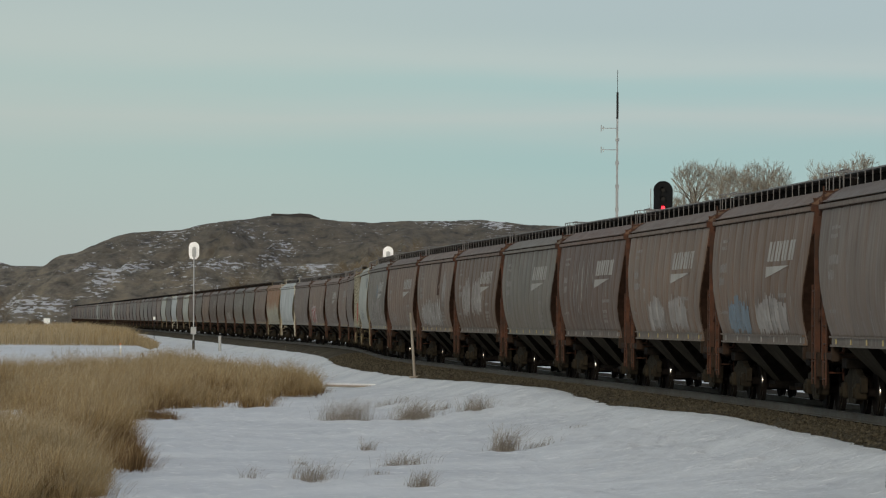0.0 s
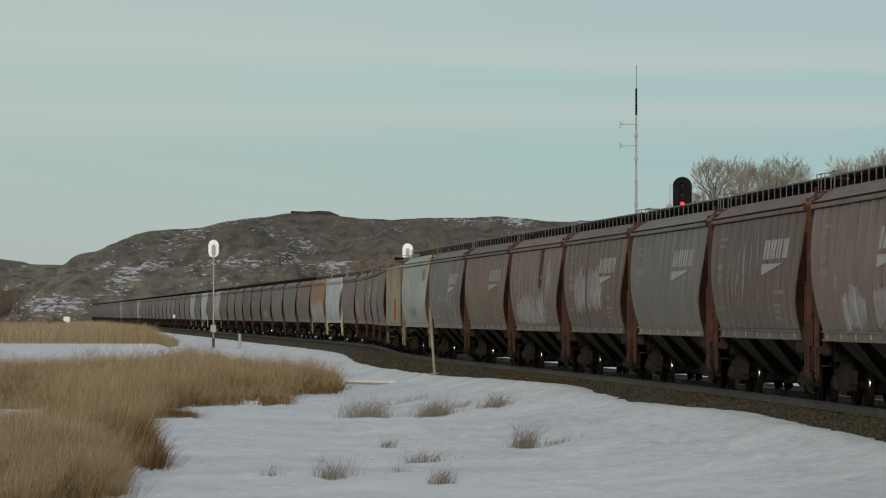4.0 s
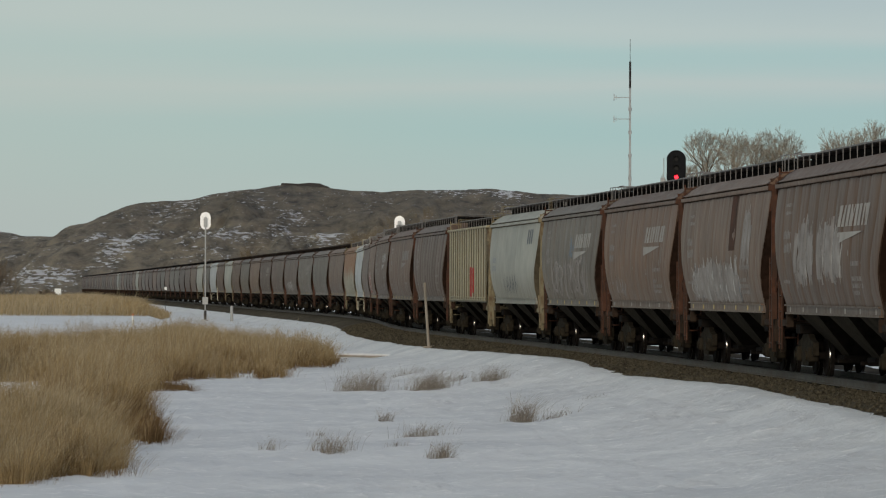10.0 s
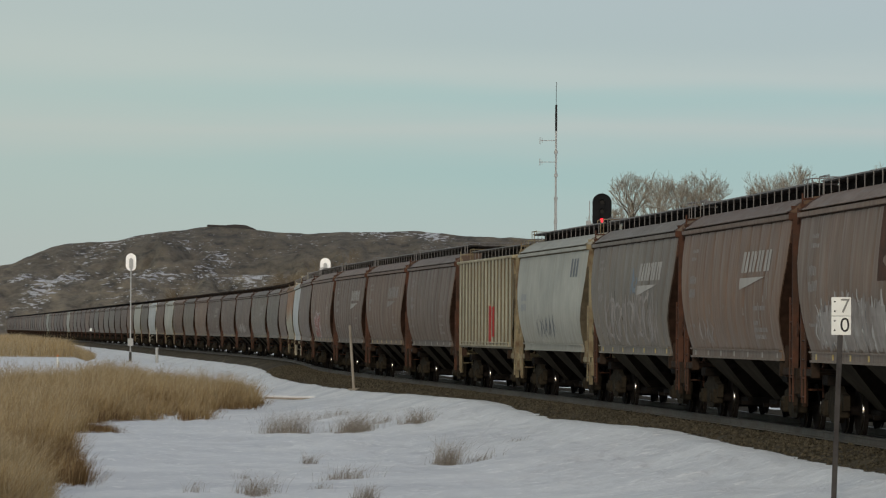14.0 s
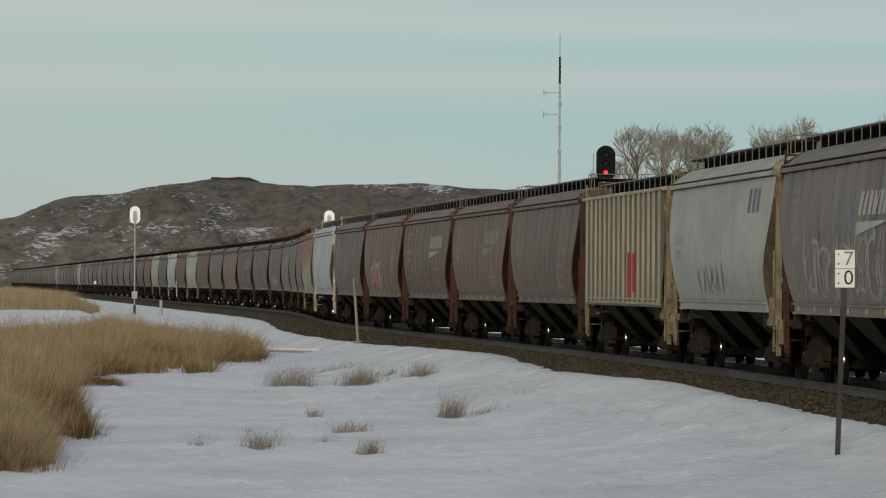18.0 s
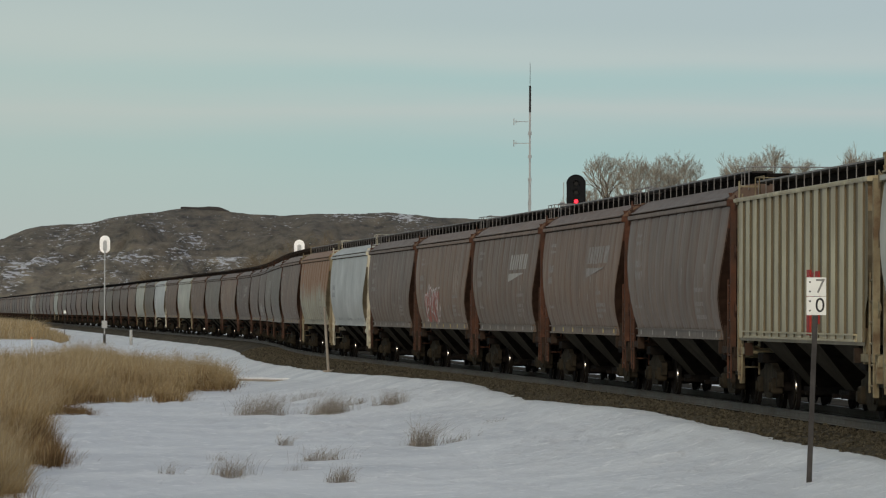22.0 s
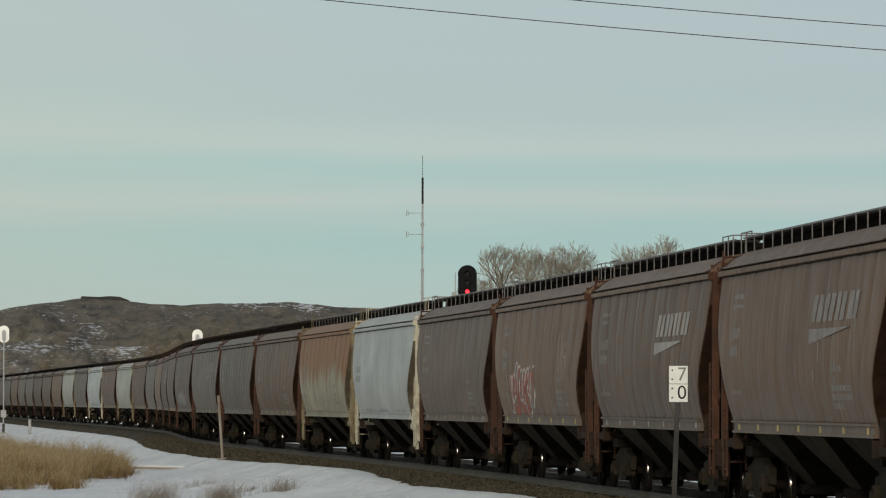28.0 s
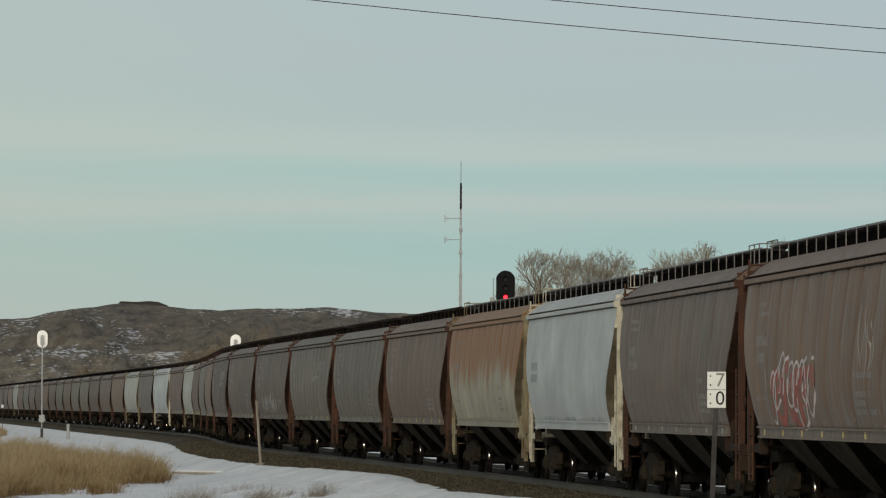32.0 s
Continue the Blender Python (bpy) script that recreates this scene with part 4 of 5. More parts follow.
def skin(car, x, z, out=0.009):
    """The outside of the car's left sheet at x, z, a coat of paint further out."""
    colour, make = KIND[car.name]
    us = seams(colour, True, False, make)
    half = float(np.interp(z, [p[0] for p in PROFILE], [p[2] for p in PROFILE]))
    return side_y(z) + out + float(np.interp((x + half) / (2 * half), [u for u, d in us], [d for u, d in us]))


def ribbon(bm, car, line, out=0.009):
    """A painted band on the sheet: rows of (x, z, half width)."""
    line = list(line)
    rows = line[:1]
    for (xa, za, wa), (xb, zb, wb) in zip(line, line[1:]):
        # follow the bends of the sheet
        cuts = sorted((p[0] for p in PROFILE if min(za, zb) < p[0] < max(za, zb)), reverse=zb < za)
        for z in cuts:
            f = (z - za) / (zb - za)
            rows.append((xa + (xb - xa) * f, z, wa + (wb - wa) * f))
        rows.append((xb, zb, wb))
    prev = None
    for x, z, w in rows:
        n = (bm.verts.new((x - w, skin(car, x - w, z, out), z)), bm.verts.new((x + w, skin(car, x + w, z, out), z)))
        if prev:
            bm.faces.new((prev[0], prev[1], n[1], n[0]))
        prev = n


def mark_bm(car, boxes, out=0.009):
    """Flat painted shapes (x0, x1, z0, z1, slant) on the left side."""
    bm = bmesh.new()
    for x0, x1, z0, z1, slant in boxes:
        n = max(1, int((z1 - z0) / 0.3))
        ribbon(bm, car, [((x0 + x1) / 2 + slant * i / n, z0 + (z1 - z0) * i / n, (x1 - x0) / 2) for i in range(n + 1)], out)
    return bm


def emblem(car, x, mat, size=1.0):
    """Faded emblem: slanted bars in four blocks over a wedge; x is its near end."""
    bm = bmesh.new()
    far = x + 4.2 * size
    n = 8
    prev = None
    for k in range(n + 1):
        px = far + (x + 0.5 - far) * k / n
        pair = (bm.verts.new((px, skin(car, px, 2.98), 2.98)), bm.verts.new((px, skin(car, px, 2.74), 2.74 + 0.235 * k / n)))
        if prev:
            bm.faces.new((prev[0], prev[1], pair[1], pair[0]))
        prev = pair
    sign = part("emblem", bm, mat, car, "faded white slanted block emblem over a wedge")
    for k in range(4):
        x0 = x + k * 1.08 * size
        part("emblem_block", mark_bm(car, [(x0, x0 + 0.36, 3.09, 3.52, -0.2), (x0 + 0.48, x0 + 0.84, 3.09, 3.52, -0.2)]), mat, sign)


def scrawl(car, x0, x1, z0, z1, mat, seed, n=16, label="sprayed scrawl", weight=0.12):
    """Sprayed strokes: loops and slashes that cannot be read."""
    rnd = random.Random(seed)
    bm = bmesh.new()
    step = (x1 - x0) / n
    for i in range(n):
        cx = x0 + (i + rnd.uniform(0.1, 0.9)) * step
        za, zb = z0 + rnd.uniform(0, 0.25) * (z1 - z0), z1 - rnd.uniform(0, 0.35) * (z1 - z0)
        lean, curl, w, turns = rnd.uniform(-0.5, 0.3), rnd.uniform(-0.35, 0.35), weight * rnd.uniform(0.6, 1.5), rnd.choice((1, 1.5, 2))
        ribbon(bm, car, [(cx + lean * f + curl * math.sin(f * math.pi * turns), za + (zb - za) * f, w * (0.6 + 0.8 * math.sin(f * math.pi)))
                         for f in (k / 8 for k in range(9))], 0.006)
    tagged(part("graffiti", bm, mat, car, label), kind="stuff")


def fill(car, x0, x1, z0, z1, mat, seed, label, strokes=None):
    """A sprayed patch with a ragged edge, made of upright strips, and thin strokes over it."""
    rnd = random.Random(seed)
    bm = bmesh.new()
    first, end = min(x0, x1), max(x0, x1)
    x = first
    while x < end:
        w = rnd.uniform(0.08, 0.22)
        dome = 0.75 + 0.25 * math.sin(math.pi * min(1.0, (x - first) / (end - first)))
        t, l = z0 + (z1 - z0) * dome * rnd.uniform(0.80, 1.0), z0 + rnd.uniform(0.0, 0.22) * (z1 - z0)
        ribbon(bm, car, [(x + w / 2 - 0.10 * (z - z0), z, w / 2) for z in (l + (t - l) * k / 5 for k in range(6))])
        x += w * rnd.choice((0.9, 1.0, 1.0, 1.2))
    tagged(part("graffiti", bm, mat, car, label), kind="stuff")
    if strokes:
        scrawl(car, first, end, z0, z1, strokes, seed + 1, int((end - first) * 3.2), label + ", outlines", 0.022)


def loops(car, x0, x1, z0, z1, mat, seed, n, w):
    """Sprayed rings and half rings."""
    rnd = random.Random(seed)
    bm = bmesh.new()
    for i in range(n):
        cx, cz = x0 + (x1 - x0) * (i + 0.5) / n, (z0 + z1) / 2 + rnd.uniform(-0.15, 0.15) * (z1 - z0)
        rx, rz = (x1 - x0) / n * rnd.uniform(0.5, 0.9), (z1 - z0) * rnd.uniform(0.25, 0.42)
        a0, a1 = rnd.uniform(0, 6.3), rnd.uniform(3.6, 6.3)
        prev = None
        for k in range(17):
            t = a0 + a1 * k / 16
            pair = []
            for g in (-w, w):
                x, z = cx + (rx + 1.6 * g) * math.cos(t) - 0.25 * math.sin(t), cz + (rz + g) * math.sin(t)
                pair.append(bm.verts.new((x, skin(car, x, z, 0.005 if w > 0.05 else 0.008), z)))
            if prev:
                bm.faces.new((prev[0], prev[1], pair[1], pair[0]))
            prev = pair
    tagged(part("graffiti", bm, mat, car, "looping sprayed scrawl"), kind="stuff")


def data_marks(car, seed, mat):
    """Rows of small stencilled data, too worn to read, and a few chalky scuffs."""
    rnd = random.Random(seed)
    rows = []
    if mat is M_DATA:
        for z, h in ((3.62, 0.10), (3.45, 0.10), (2.92, 0.22), (2.62, 0.22), (1.95, 0.09)):
            x = 6.5
            for _ in range(rnd.randint(4, 6)):
                w = rnd.uniform(0.10, 0.24)
                rows.append((x - w, x, z + rnd.uniform(0, 0.02), z + h * rnd.uniform(0.7, 1.0), 0))
                x -= w + 0.05
        for z in (1.72, 1.86, 2.0, 2.3):
            x = -3.9
            for _ in range(rnd.randint(3, 7)):
                w = rnd.uniform(0.1, 0.3)
                rows.append((x - w, x, z, z + 0.09, 0))
                x -= w + 0.06
        for _ in range(7):
            x, z = rnd.uniform(-6.2, 6.4), rnd.uniform(1.5, 2.6)
            rows.append((x, x + rnd.uniform(0.05, 0.14), z, z + rnd.uniform(0.1, 0.5), rnd.uniform(-0.08, 0.08)))
    else:
        for z, h in ((2.75, 0.2), (2.45, 0.2)):
            rows += [(6.6 - 0.34 * k, 6.85 - 0.34 * k, z, z + h, 0) for k in range(4)]
        x = -6.2
        while x < 5.0 and KIND[car.name][0] == "white":
            w = rnd.uniform(0.08, 0.2)
            if rnd.random() < 0.6:
                rows.append((x, x + w, 1.50, 1.60, 0))
            x += w + 0.12
    tagged(part("data_marking", mark_bm(car, rows, 0.0045), mat, car, "small unreadable stencilled data"), kind="stuff")


ENDS = {"cream": M_CREAMEND, "white": M_WHITEEND, "light": M_CREAMEND, "tan": M_CREAMEND}
WORDS = {"plum": "plum-brown", "brown": "red-brown", "rust": "rust-brown", "grey": "slate-grey", "violet": "violet-grey", "light": "light grey",
         "white": "pale grey-white", "cream": "cream-yellow", "tan": "rust-stained grey"}


def plate_bm():
    bm = bmesh.new()
    box(bm, -0.08, 0.08, 1.45, 1.468, 1.34, 1.45)
    return bm


def build_car(i, colour, detail):
    ribbed = colour == "cream"
    paint_m, end_m = PAINTS[colour], ENDS.get(colour, M_RUST)
    side = "ribbed flat sides" if ribbed else "curved sides"
    car = tagged(empty("hopper_car", pose(0, 0, 0)), f"{WORDS[colour]} covered grain hopper car with {side} on the rails", "freight car", "cars of the train")
    KIND[car.name] = (colour, i % 3)
    fine = detail > 0
    # on ribbed cars the shell colour holds the shade between the posts
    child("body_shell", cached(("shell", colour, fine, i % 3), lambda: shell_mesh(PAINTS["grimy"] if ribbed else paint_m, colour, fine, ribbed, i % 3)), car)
    child("roof", cached(("roof", colour), lambda: roof_mesh(paint_m, ribbed, end_m)), car)
    turn = pose(0, 0, 0, 0, 0, 180)
    # flat-sided cars carry their walkways and hatch lower
    drop = pose(0, 0, -0.25 if ribbed else 0.0)
    for at in (None, turn):
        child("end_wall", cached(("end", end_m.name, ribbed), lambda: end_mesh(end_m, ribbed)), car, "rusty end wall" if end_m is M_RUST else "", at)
        child("end_frame", cached(("cage", end_m.name), lambda: cage_mesh(M_DARKRUST if end_m is M_RUST else end_m)), car, "", at)
        child("side_sill", cached(("sill", colour), lambda: sill_mesh(paint_m, ribbed)), car, "", at)
        child("running_board", cached(("board", detail), lambda: board_mesh(fine, M_GALV if detail > 1 else M_DARKRUST)), car, "dark grating walkway", drop if at is None else at @ drop)
        child("ladder", cached(("ladder", end_m.name), lambda: ladder_mesh(end_m)), car, "", at)
        if detail > 1:
            child("handrail", cached(("grab", end_m.name), lambda: grab_mesh(end_m if colour in ENDS else M_GALV)), car, "", drop if at is None else at @ drop)
        if fine:
            child("coupler", cached("coupler", coupler_mesh), car, "", at)
    tall = 0.10 if colour in ("light", "white") else 0.25
    child("roof_hatch", cached(("hatch", tall), lambda: hatch_mesh(tall)), car, "", drop)
    child("centre_sill", cached("centre", sill_centre_mesh), car)
    for x in (-4.5, 0, 4.5):
        child("hopper", cached("hopper", hopper_mesh), car, "", pose(x, 0, 0))
    for x in (-6.35, 6.35):
        truck = child("truck", cached("bolster", bolster_mesh), car, "grimy four-wheel truck", pose(x, 0, -0.06))
        for at in (None, turn):
            child("side_frame", cached("frame", frame_mesh), truck, "", at)
            if fine:
                child("brake_beam", cached("brake", brake_mesh), truck, "", at)
        for wx in (-0.889, 0.889):
            w = child("wheelset", cached("wheels", wheelset_mesh), truck, "steel wheels with bright worn treads", pose(wx, 0, 0.457))
            if detail > 1:
                WHEELS.append(w)
    if ribbed:
        for at in (None, turn):
            for k in range(16):
                m = pose(-7.5 + k, 0, 0)
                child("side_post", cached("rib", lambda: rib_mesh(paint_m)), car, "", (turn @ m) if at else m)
    if fine and not ribbed:
        if colour not in ("white", "light", "tan"):
            for k in range(7):
                child("reflector", cached(("reflector", i % 2), lambda: mesh_from("reflector", plate_bm(), M_YELLOW if i % 2 else M_STENCIL)), car, "", pose(-6.4 + k * 2.13, 0, 0))
        data_marks(car, 40 + i, M_FAINTDATA if colour in ("white", "light") else M_DATA)
    return car


# colours of the cars in order, from the one that leaves first
FIRST = -6
ORDER = ("violet violet brown plum rust grey brown plum brown grey light cream violet brown plum plum violet white tan plum grey grey violet brown "
         "brown plum grey plum light plum white grey light plum rust brown grey grey plum grey violet plum brown rust grey plum light plum brown "
         "violet grey plum grey light brown plum grey violet plum brown grey plum violet plum grey brown plum violet plum brown grey plum violet "
         "plum grey brown plum violet plum grey").split()
TRAIN, WHEELS = [], []
for k, colour in enumerate(ORDER):
    i = FIRST + k
    if i > 14 and colour in ("brown", "rust"):
        colour = "violet"
    TRAIN.append((i, build_car(i, colour, 2 if i <= 12 else (1 if i <= 24 else 0))))
CAR = dict(TRAIN)
for i in (-5, -4, -3, -2, -1, 0, 2, 3, 8):
    emblem(CAR[i], -6.1, M_STENCIL)
for i in (7, 15, 18):
    emblem(CAR[i], -6.1, M_DATA)
fill(CAR[-4], 5.0, 1.4, 1.42, 2.40, M_SPRAYBLUE, 1, "pale blue sprayed patch", M_SPRAYDARK)
fill(CAR[-4], 0.0, -4.9, 1.42, 2.45, M_WASH, 2, "faded white sprayed patch", M_SPRAYDARK)
fill(CAR[-3], 3.2, -0.3, 1.45, 2.45, M_WASH, 3, "faded pale sprayed patch")
fill(CAR[-3], -1.3, -4.8, 1.5, 2.55, M_WASH, 4, "faded pale sprayed patch")
scrawl(CAR[-2], -1.0, 4.5, 2.0, 3.9, M_DATA, 4, 9, "faded pale scrawl", 0.05)
fill(CAR[0], 4.5, 1.7, 1.85, 3.45, M_WASH, 5, "pale pinkish sprayed block", M_SPRAY)
fill(CAR[0], 0.9, -2.4, 1.9, 3.40, M_WASH, 6, "pale pinkish sprayed block", M_SPRAY)
fill(CAR[1], 5.4, -3.6, 1.40, 2.60, M_WASH, 7, "white sprayed base coat")
scrawl(CAR[1], -3.6, 5.4, 1.42, 2.65, M_SPRAY, 8, 30, "white sprayed lettering that cannot be read", 0.07)
scrawl(CAR[1], -3.6, 5.4, 1.45, 2.55, M_SPRAYDARK, 88, 26, "dark gaps in white sprayed lettering", 0.03)
fill(CAR[1], -4.2, -5.6, 2.2, 3.9, M_WASH, 9, "faded upright smear")
scrawl(CAR[3], -5.5, 5.0, 1.5, 2.9, M_WASH, 7, 26, "faded white scrawl", 0.06)
scrawl(CAR[3], -1.5, -0.5, 2.6, 3.5, M_SPRAYBLUE, 17, 3, "pale blue sprayed streak", 0.10)
scrawl(CAR[2], 2.6, 5.0, 1.55, 2.2, M_WASH, 37, 8, "faded white scrawl", 0.05)
scrawl(CAR[4], -1.5, 3.0, 1.6, 2.35, M_SPRAYDARK, 8, 16, "dark sprayed scrawl", 0.035)
loops(CAR[9], 0.2, 4.6, 1.50, 2.75, M_SPRAYRED, 9, 7, 0.10)
loops(CAR[9], 0.0, 4.8, 1.45, 2.85, M_SPRAYPINK, 10, 9, 0.032)
scrawl(CAR[9], -5.6, -4.4, 2.2, 3.5, M_STENCIL, 12, 5, "faint white scrawl", 0.03)
loops(CAR[3], -4.5, 4.0, 1.5, 2.9, M_WASH, 11, 7, 0.05)
scrawl(CAR[16], -3.0, 4.0, 1.5, 2.4, M_STENCIL, 11, 18, "faded white scrawl", 0.08)
bm = mark_bm(CAR[4], [(-6.5 + k * 0.62, -6.15 + k * 0.62, 3.35, 3.85, -0.06) for k in range(3)])
part("owner_mark", bm, M_SPRAYDARK, CAR[4], "dark blue-grey block lettering shapes")
for x0, z0, z1 in ((-1.5, 1.45, 2.65), (-2.5, 1.66, 2.62)):
    bm = bmesh.new()
    box(bm, x0 - 0.264, x0 + 0.10, 1.49, 1.539, z0, z1)
    part("red_mark", bm, M_REDMARK, CAR[5], "red block mark, worn")
bm = bmesh.new()
box(bm, -2.42, -1.58, 1.495, 1.512, 2.12, 2.60)
part("red_mark", bm, M_REDMARK, CAR[5], "red paint between the posts")
# a broad rust streak down one car
part("rust_streak", mark_bm(CAR[1], [(-2.9, -1.9, 2.75, 4.06, 0.1)]), M_RUST, CAR[1], "broad rust streak")


# ---- signals, mast, posts ----
def oval_plate(bm, w, h, x0, x1, cy=0.0, cz=0.0):
    """An upright plate with round ends, facing along x."""
    pts = []
    r, s = w / 2, h / 2 - w / 2
    for k in range(13):
        a = math.pi * k / 12
        pts.append((r * math.cos(a), s + r * math.sin(a)))
    for k in range(13):
        a = math.pi + math.pi * k / 12
        pts.append((r * math.cos(a), -s + r * math.sin(a)))
    lo = [bm.verts.new((x0, cy + y, cz + z)) for y, z in pts]
    hi = [bm.verts.new((x1, cy + y, cz + z)) for y, z in pts]
    n = len(pts)
    for i in range(n):
        bm.faces.new((lo[i], lo[(i + 1) % n], hi[(i + 1) % n], hi[i]))
    bm.faces.new(lo[::-1])
    bm.faces.new(hi)


def hood(bm, r, length, cz, cy=0.0, x=0.0):
    """A visor open below, pointing to -x."""
    a0, n = radians(-40), 14
    rows = []
    for k in range(n + 1):
        a = a0 + (math.pi - 2 * a0) * k / n
        c, s = math.cos(a), math.sin(a)
        rows.append([bm.verts.new((px, cy + rr * c, cz + rr * s)) for px, rr in ((x, r), (x - length, r), (x - length, r - 0.012), (x, r - 0.012))])
    for p, q in zip(rows, rows[1:]):
        for j in range(4):
            bm.faces.new((p[j], p[(j + 1) % 4], q[(j + 1) % 4], q[j]))


def build_colour_signal(at, top):
    """Three-light signal facing back down the line; at is its foot."""
    sig = tagged(empty("railway_signal", at), "black hooded railway signal showing red, on a tall mast", "railway signal")
    bm = bmesh.new()
    bar(bm, (0.12, 0, 0), (0.12, 0, top + 0.5), 0.065, 10)
    part("mast", bm, M_GREYPOST, sig)
    bm = bmesh.new()
    box(bm, -0.25, 0.45, -0.3, 0.3, -0.1, 0.12, 0.03)
    part("foundation", bm, M_GREYPOST, sig)
    bm = bmesh.new()
    oval_plate(bm, 0.84, 1.56, -0.04, 0.0, 0, top)
    part("backing_plate", bm, M_BLACK, sig)
    bm = bmesh.new()
    # raised rim round the plate
    for k in range(28):
        a, b = 2 * math.pi * k / 28, 2 * math.pi * (k + 1) / 28

        def rim(t):
            y, z = 0.41 * math.cos(t), 0.41 * math.sin(t)
            return (-0.05, y, top + z + (0.36 if math.sin(t) >= 0 else -0.36))
        bar(bm, rim(a), rim(b), 0.022, 5)
    part("rim", bm, M_BLACK, sig)
    for dz, m, name in ((0.40, M_DARKLENS, "green"), (0.0, M_DARKLENS, "amber"), (-0.40, M_REDLENS, "red")):
        bm = bmesh.new()
        hood(bm, 0.14, 0.28, top + dz, 0, -0.04)
        h = part("hood", bm, M_BLACK, sig)
        bm = bmesh.new()
        bar(bm, (-0.04, 0, top + dz), (-0.07, 0, top + dz), 0.092, 18)
        part("lens", bm, m, h, "glowing red lens" if m is M_REDLENS else "unlit lens")
    bm = bmesh.new()
    box(bm, 0.0, 0.35, -0.15, 0.15, top - 0.5, top + 0.5, 0.03)
    part("lamp_case", bm, M_BLACK, sig)
    bm = bmesh.new()
    bar(bm, (0.12, 0.55, top - 1.0), (0.12, 0.55, top + 0.45), 0.02, 5)
    bar(bm, (0.12, 0.1, top - 0.6), (0.12, 0.62, top - 0.6), 0.03, 5)
    box(bm, 0.02, 0.24, 0.48, 0.70, top - 0.62, top - 0.42, 0.02)
    part("bracket", bm, M_GREYPOST, sig)
    bm = bmesh.new()
    for y in (-0.2, 0.2):
        bar(bm, (0.5, y, 0.1), (0.3, y, top - 0.8), 0.02, 5)
    for k in range(18):
        bar(bm, (0.45, -0.2, 0.4 + k * 0.36), (0.45, 0.2, 0.4 + k * 0.36), 0.012, 4)
    part("ladder", bm, M_GREYPOST, sig)
    return sig


def build_back_signal(at, top):
    """A signal seen from behind, painted aluminium."""
    sig = tagged(empty("railway_signal", at), "aluminium-painted railway signal seen from behind on a slender mast", "railway signal", "signals facing away")
    bm = bmesh.new()
    bar(bm, (-0.02, 0, 0.9), (-0.02, 0, top + 0.1), 0.06, 10)
    part("mast", bm, M_GREYPOST, sig)
    bm = bmesh.new()
    bar(bm, (-0.02, 0, 0), (-0.02, 0, 0.9), 0.12, 10)
    part("mast_base", bm, M_POSTDARK, sig, "dark cast mast base")
    bm = bmesh.new()
    oval_plate(bm, 0.92, 1.55, 0.10, 0.14, 0, top)
    part("backing_plate", bm, M_SILVER, sig)
    bm = bmesh.new()
    oval_plate(bm, 0.34, 0.95, -0.12, 0.10, 0, top - 0.12)
    part("lamp_case", bm, M_GREYPOST, sig)
    bm = bmesh.new()
    box(bm, -0.30, 0.20, -0.25, 0.25, 1.45, 2.1, 0.03)
    part("junction_box", bm, M_GREYPOST, sig)
    bm = bmesh.new()
    box(bm, -0.25, 0.3, -0.25, 0.25, -0.5, 0.12, 0.03)
    part("foundation", bm, M_GREYPOST, sig)
    return sig


def facing(x, y, z, s=None):
    """A pose with +x along the line away from the viewer's stand."""
    return pose(x, y, z, 0, 0, 90 + math.degrees(math.atan2(-x, y)))


build_colour_signal(facing(9.36, 215, -0.85), 8.02)
gz = ground_z(-22.9, 430)
build_back_signal(facing(-22.9, 430, gz), 7.71 - gz)
build_back_signal(facing(-5.73, 430, -0.9), 8.32)


def build_mast():
    x, y = 7.82, 230.0
    mast = tagged(empty("radio_mast", pose(x, y, ground_z(x, y))), "slender grey radio mast with two side antennas", "radio mast")
    top = 13.65 - ground_z(x, y)
    bm = bmesh.new()
    bar(bm, (0, 0, 0), (0, 0, top * 0.62), 0.062, 8)
    bar(bm, (0, 0, top * 0.62), (0, 0, top - 1.1), 0.045, 8)
    part("tube", bm, M_GREYPOST, mast)
    bm = bmesh.new()
    bar(bm, (0, 0, top - 1.1), (0, 0, top), 0.014, 6)
    part("whip_antenna", bm, M_POSTDARK, mast)
    bm = bmesh.new()
    bar(bm, (0, 0, top - 2.33), (0, 0, top - 1.08), 0.051, 8)
    part("sleeve", bm, M_GRATE, mast, "dark antenna sleeve")
    for k in range(5):
        bm = bmesh.new()
        bar(bm, (0, 0, top - 3.4 - k * 1.1), (0, 0, top - 3.25 - k * 1.1), 0.085, 8)
        part("clamp", bm, M_GREYPOST, mast)
    for z in (top - 2.78, top - 3.80):
        bm = bmesh.new()
        bar(bm, (0, 0, z), (-0.78, 0, z), 0.018, 5)
        bar(bm, (-0.76, 0, z - 0.16), (-0.76, 0, z + 0.16), 0.022, 5)
        bar(bm, (-0.66, 0, z - 0.10), (-0.66, 0, z + 0.10), 0.014, 5)
        part("side_antenna", bm, M_GREYPOST, mast)


build_mast()


def text_mesh(body, size):
    cu = bpy.data.curves.new("digit", "FONT")
    cu.body, cu.size, cu.align_x, cu.align_y, cu.extrude = body, size, "CENTER", "CENTER", 0.002
    ob = bpy.data.objects.new("digit", cu)
    scene.collection.objects.link(ob)
    me = bpy.data.meshes.new_from_object(ob.evaluated_get(bpy.context.evaluated_depsgraph_get()))
    bpy.data.objects.remove(ob)
    return me


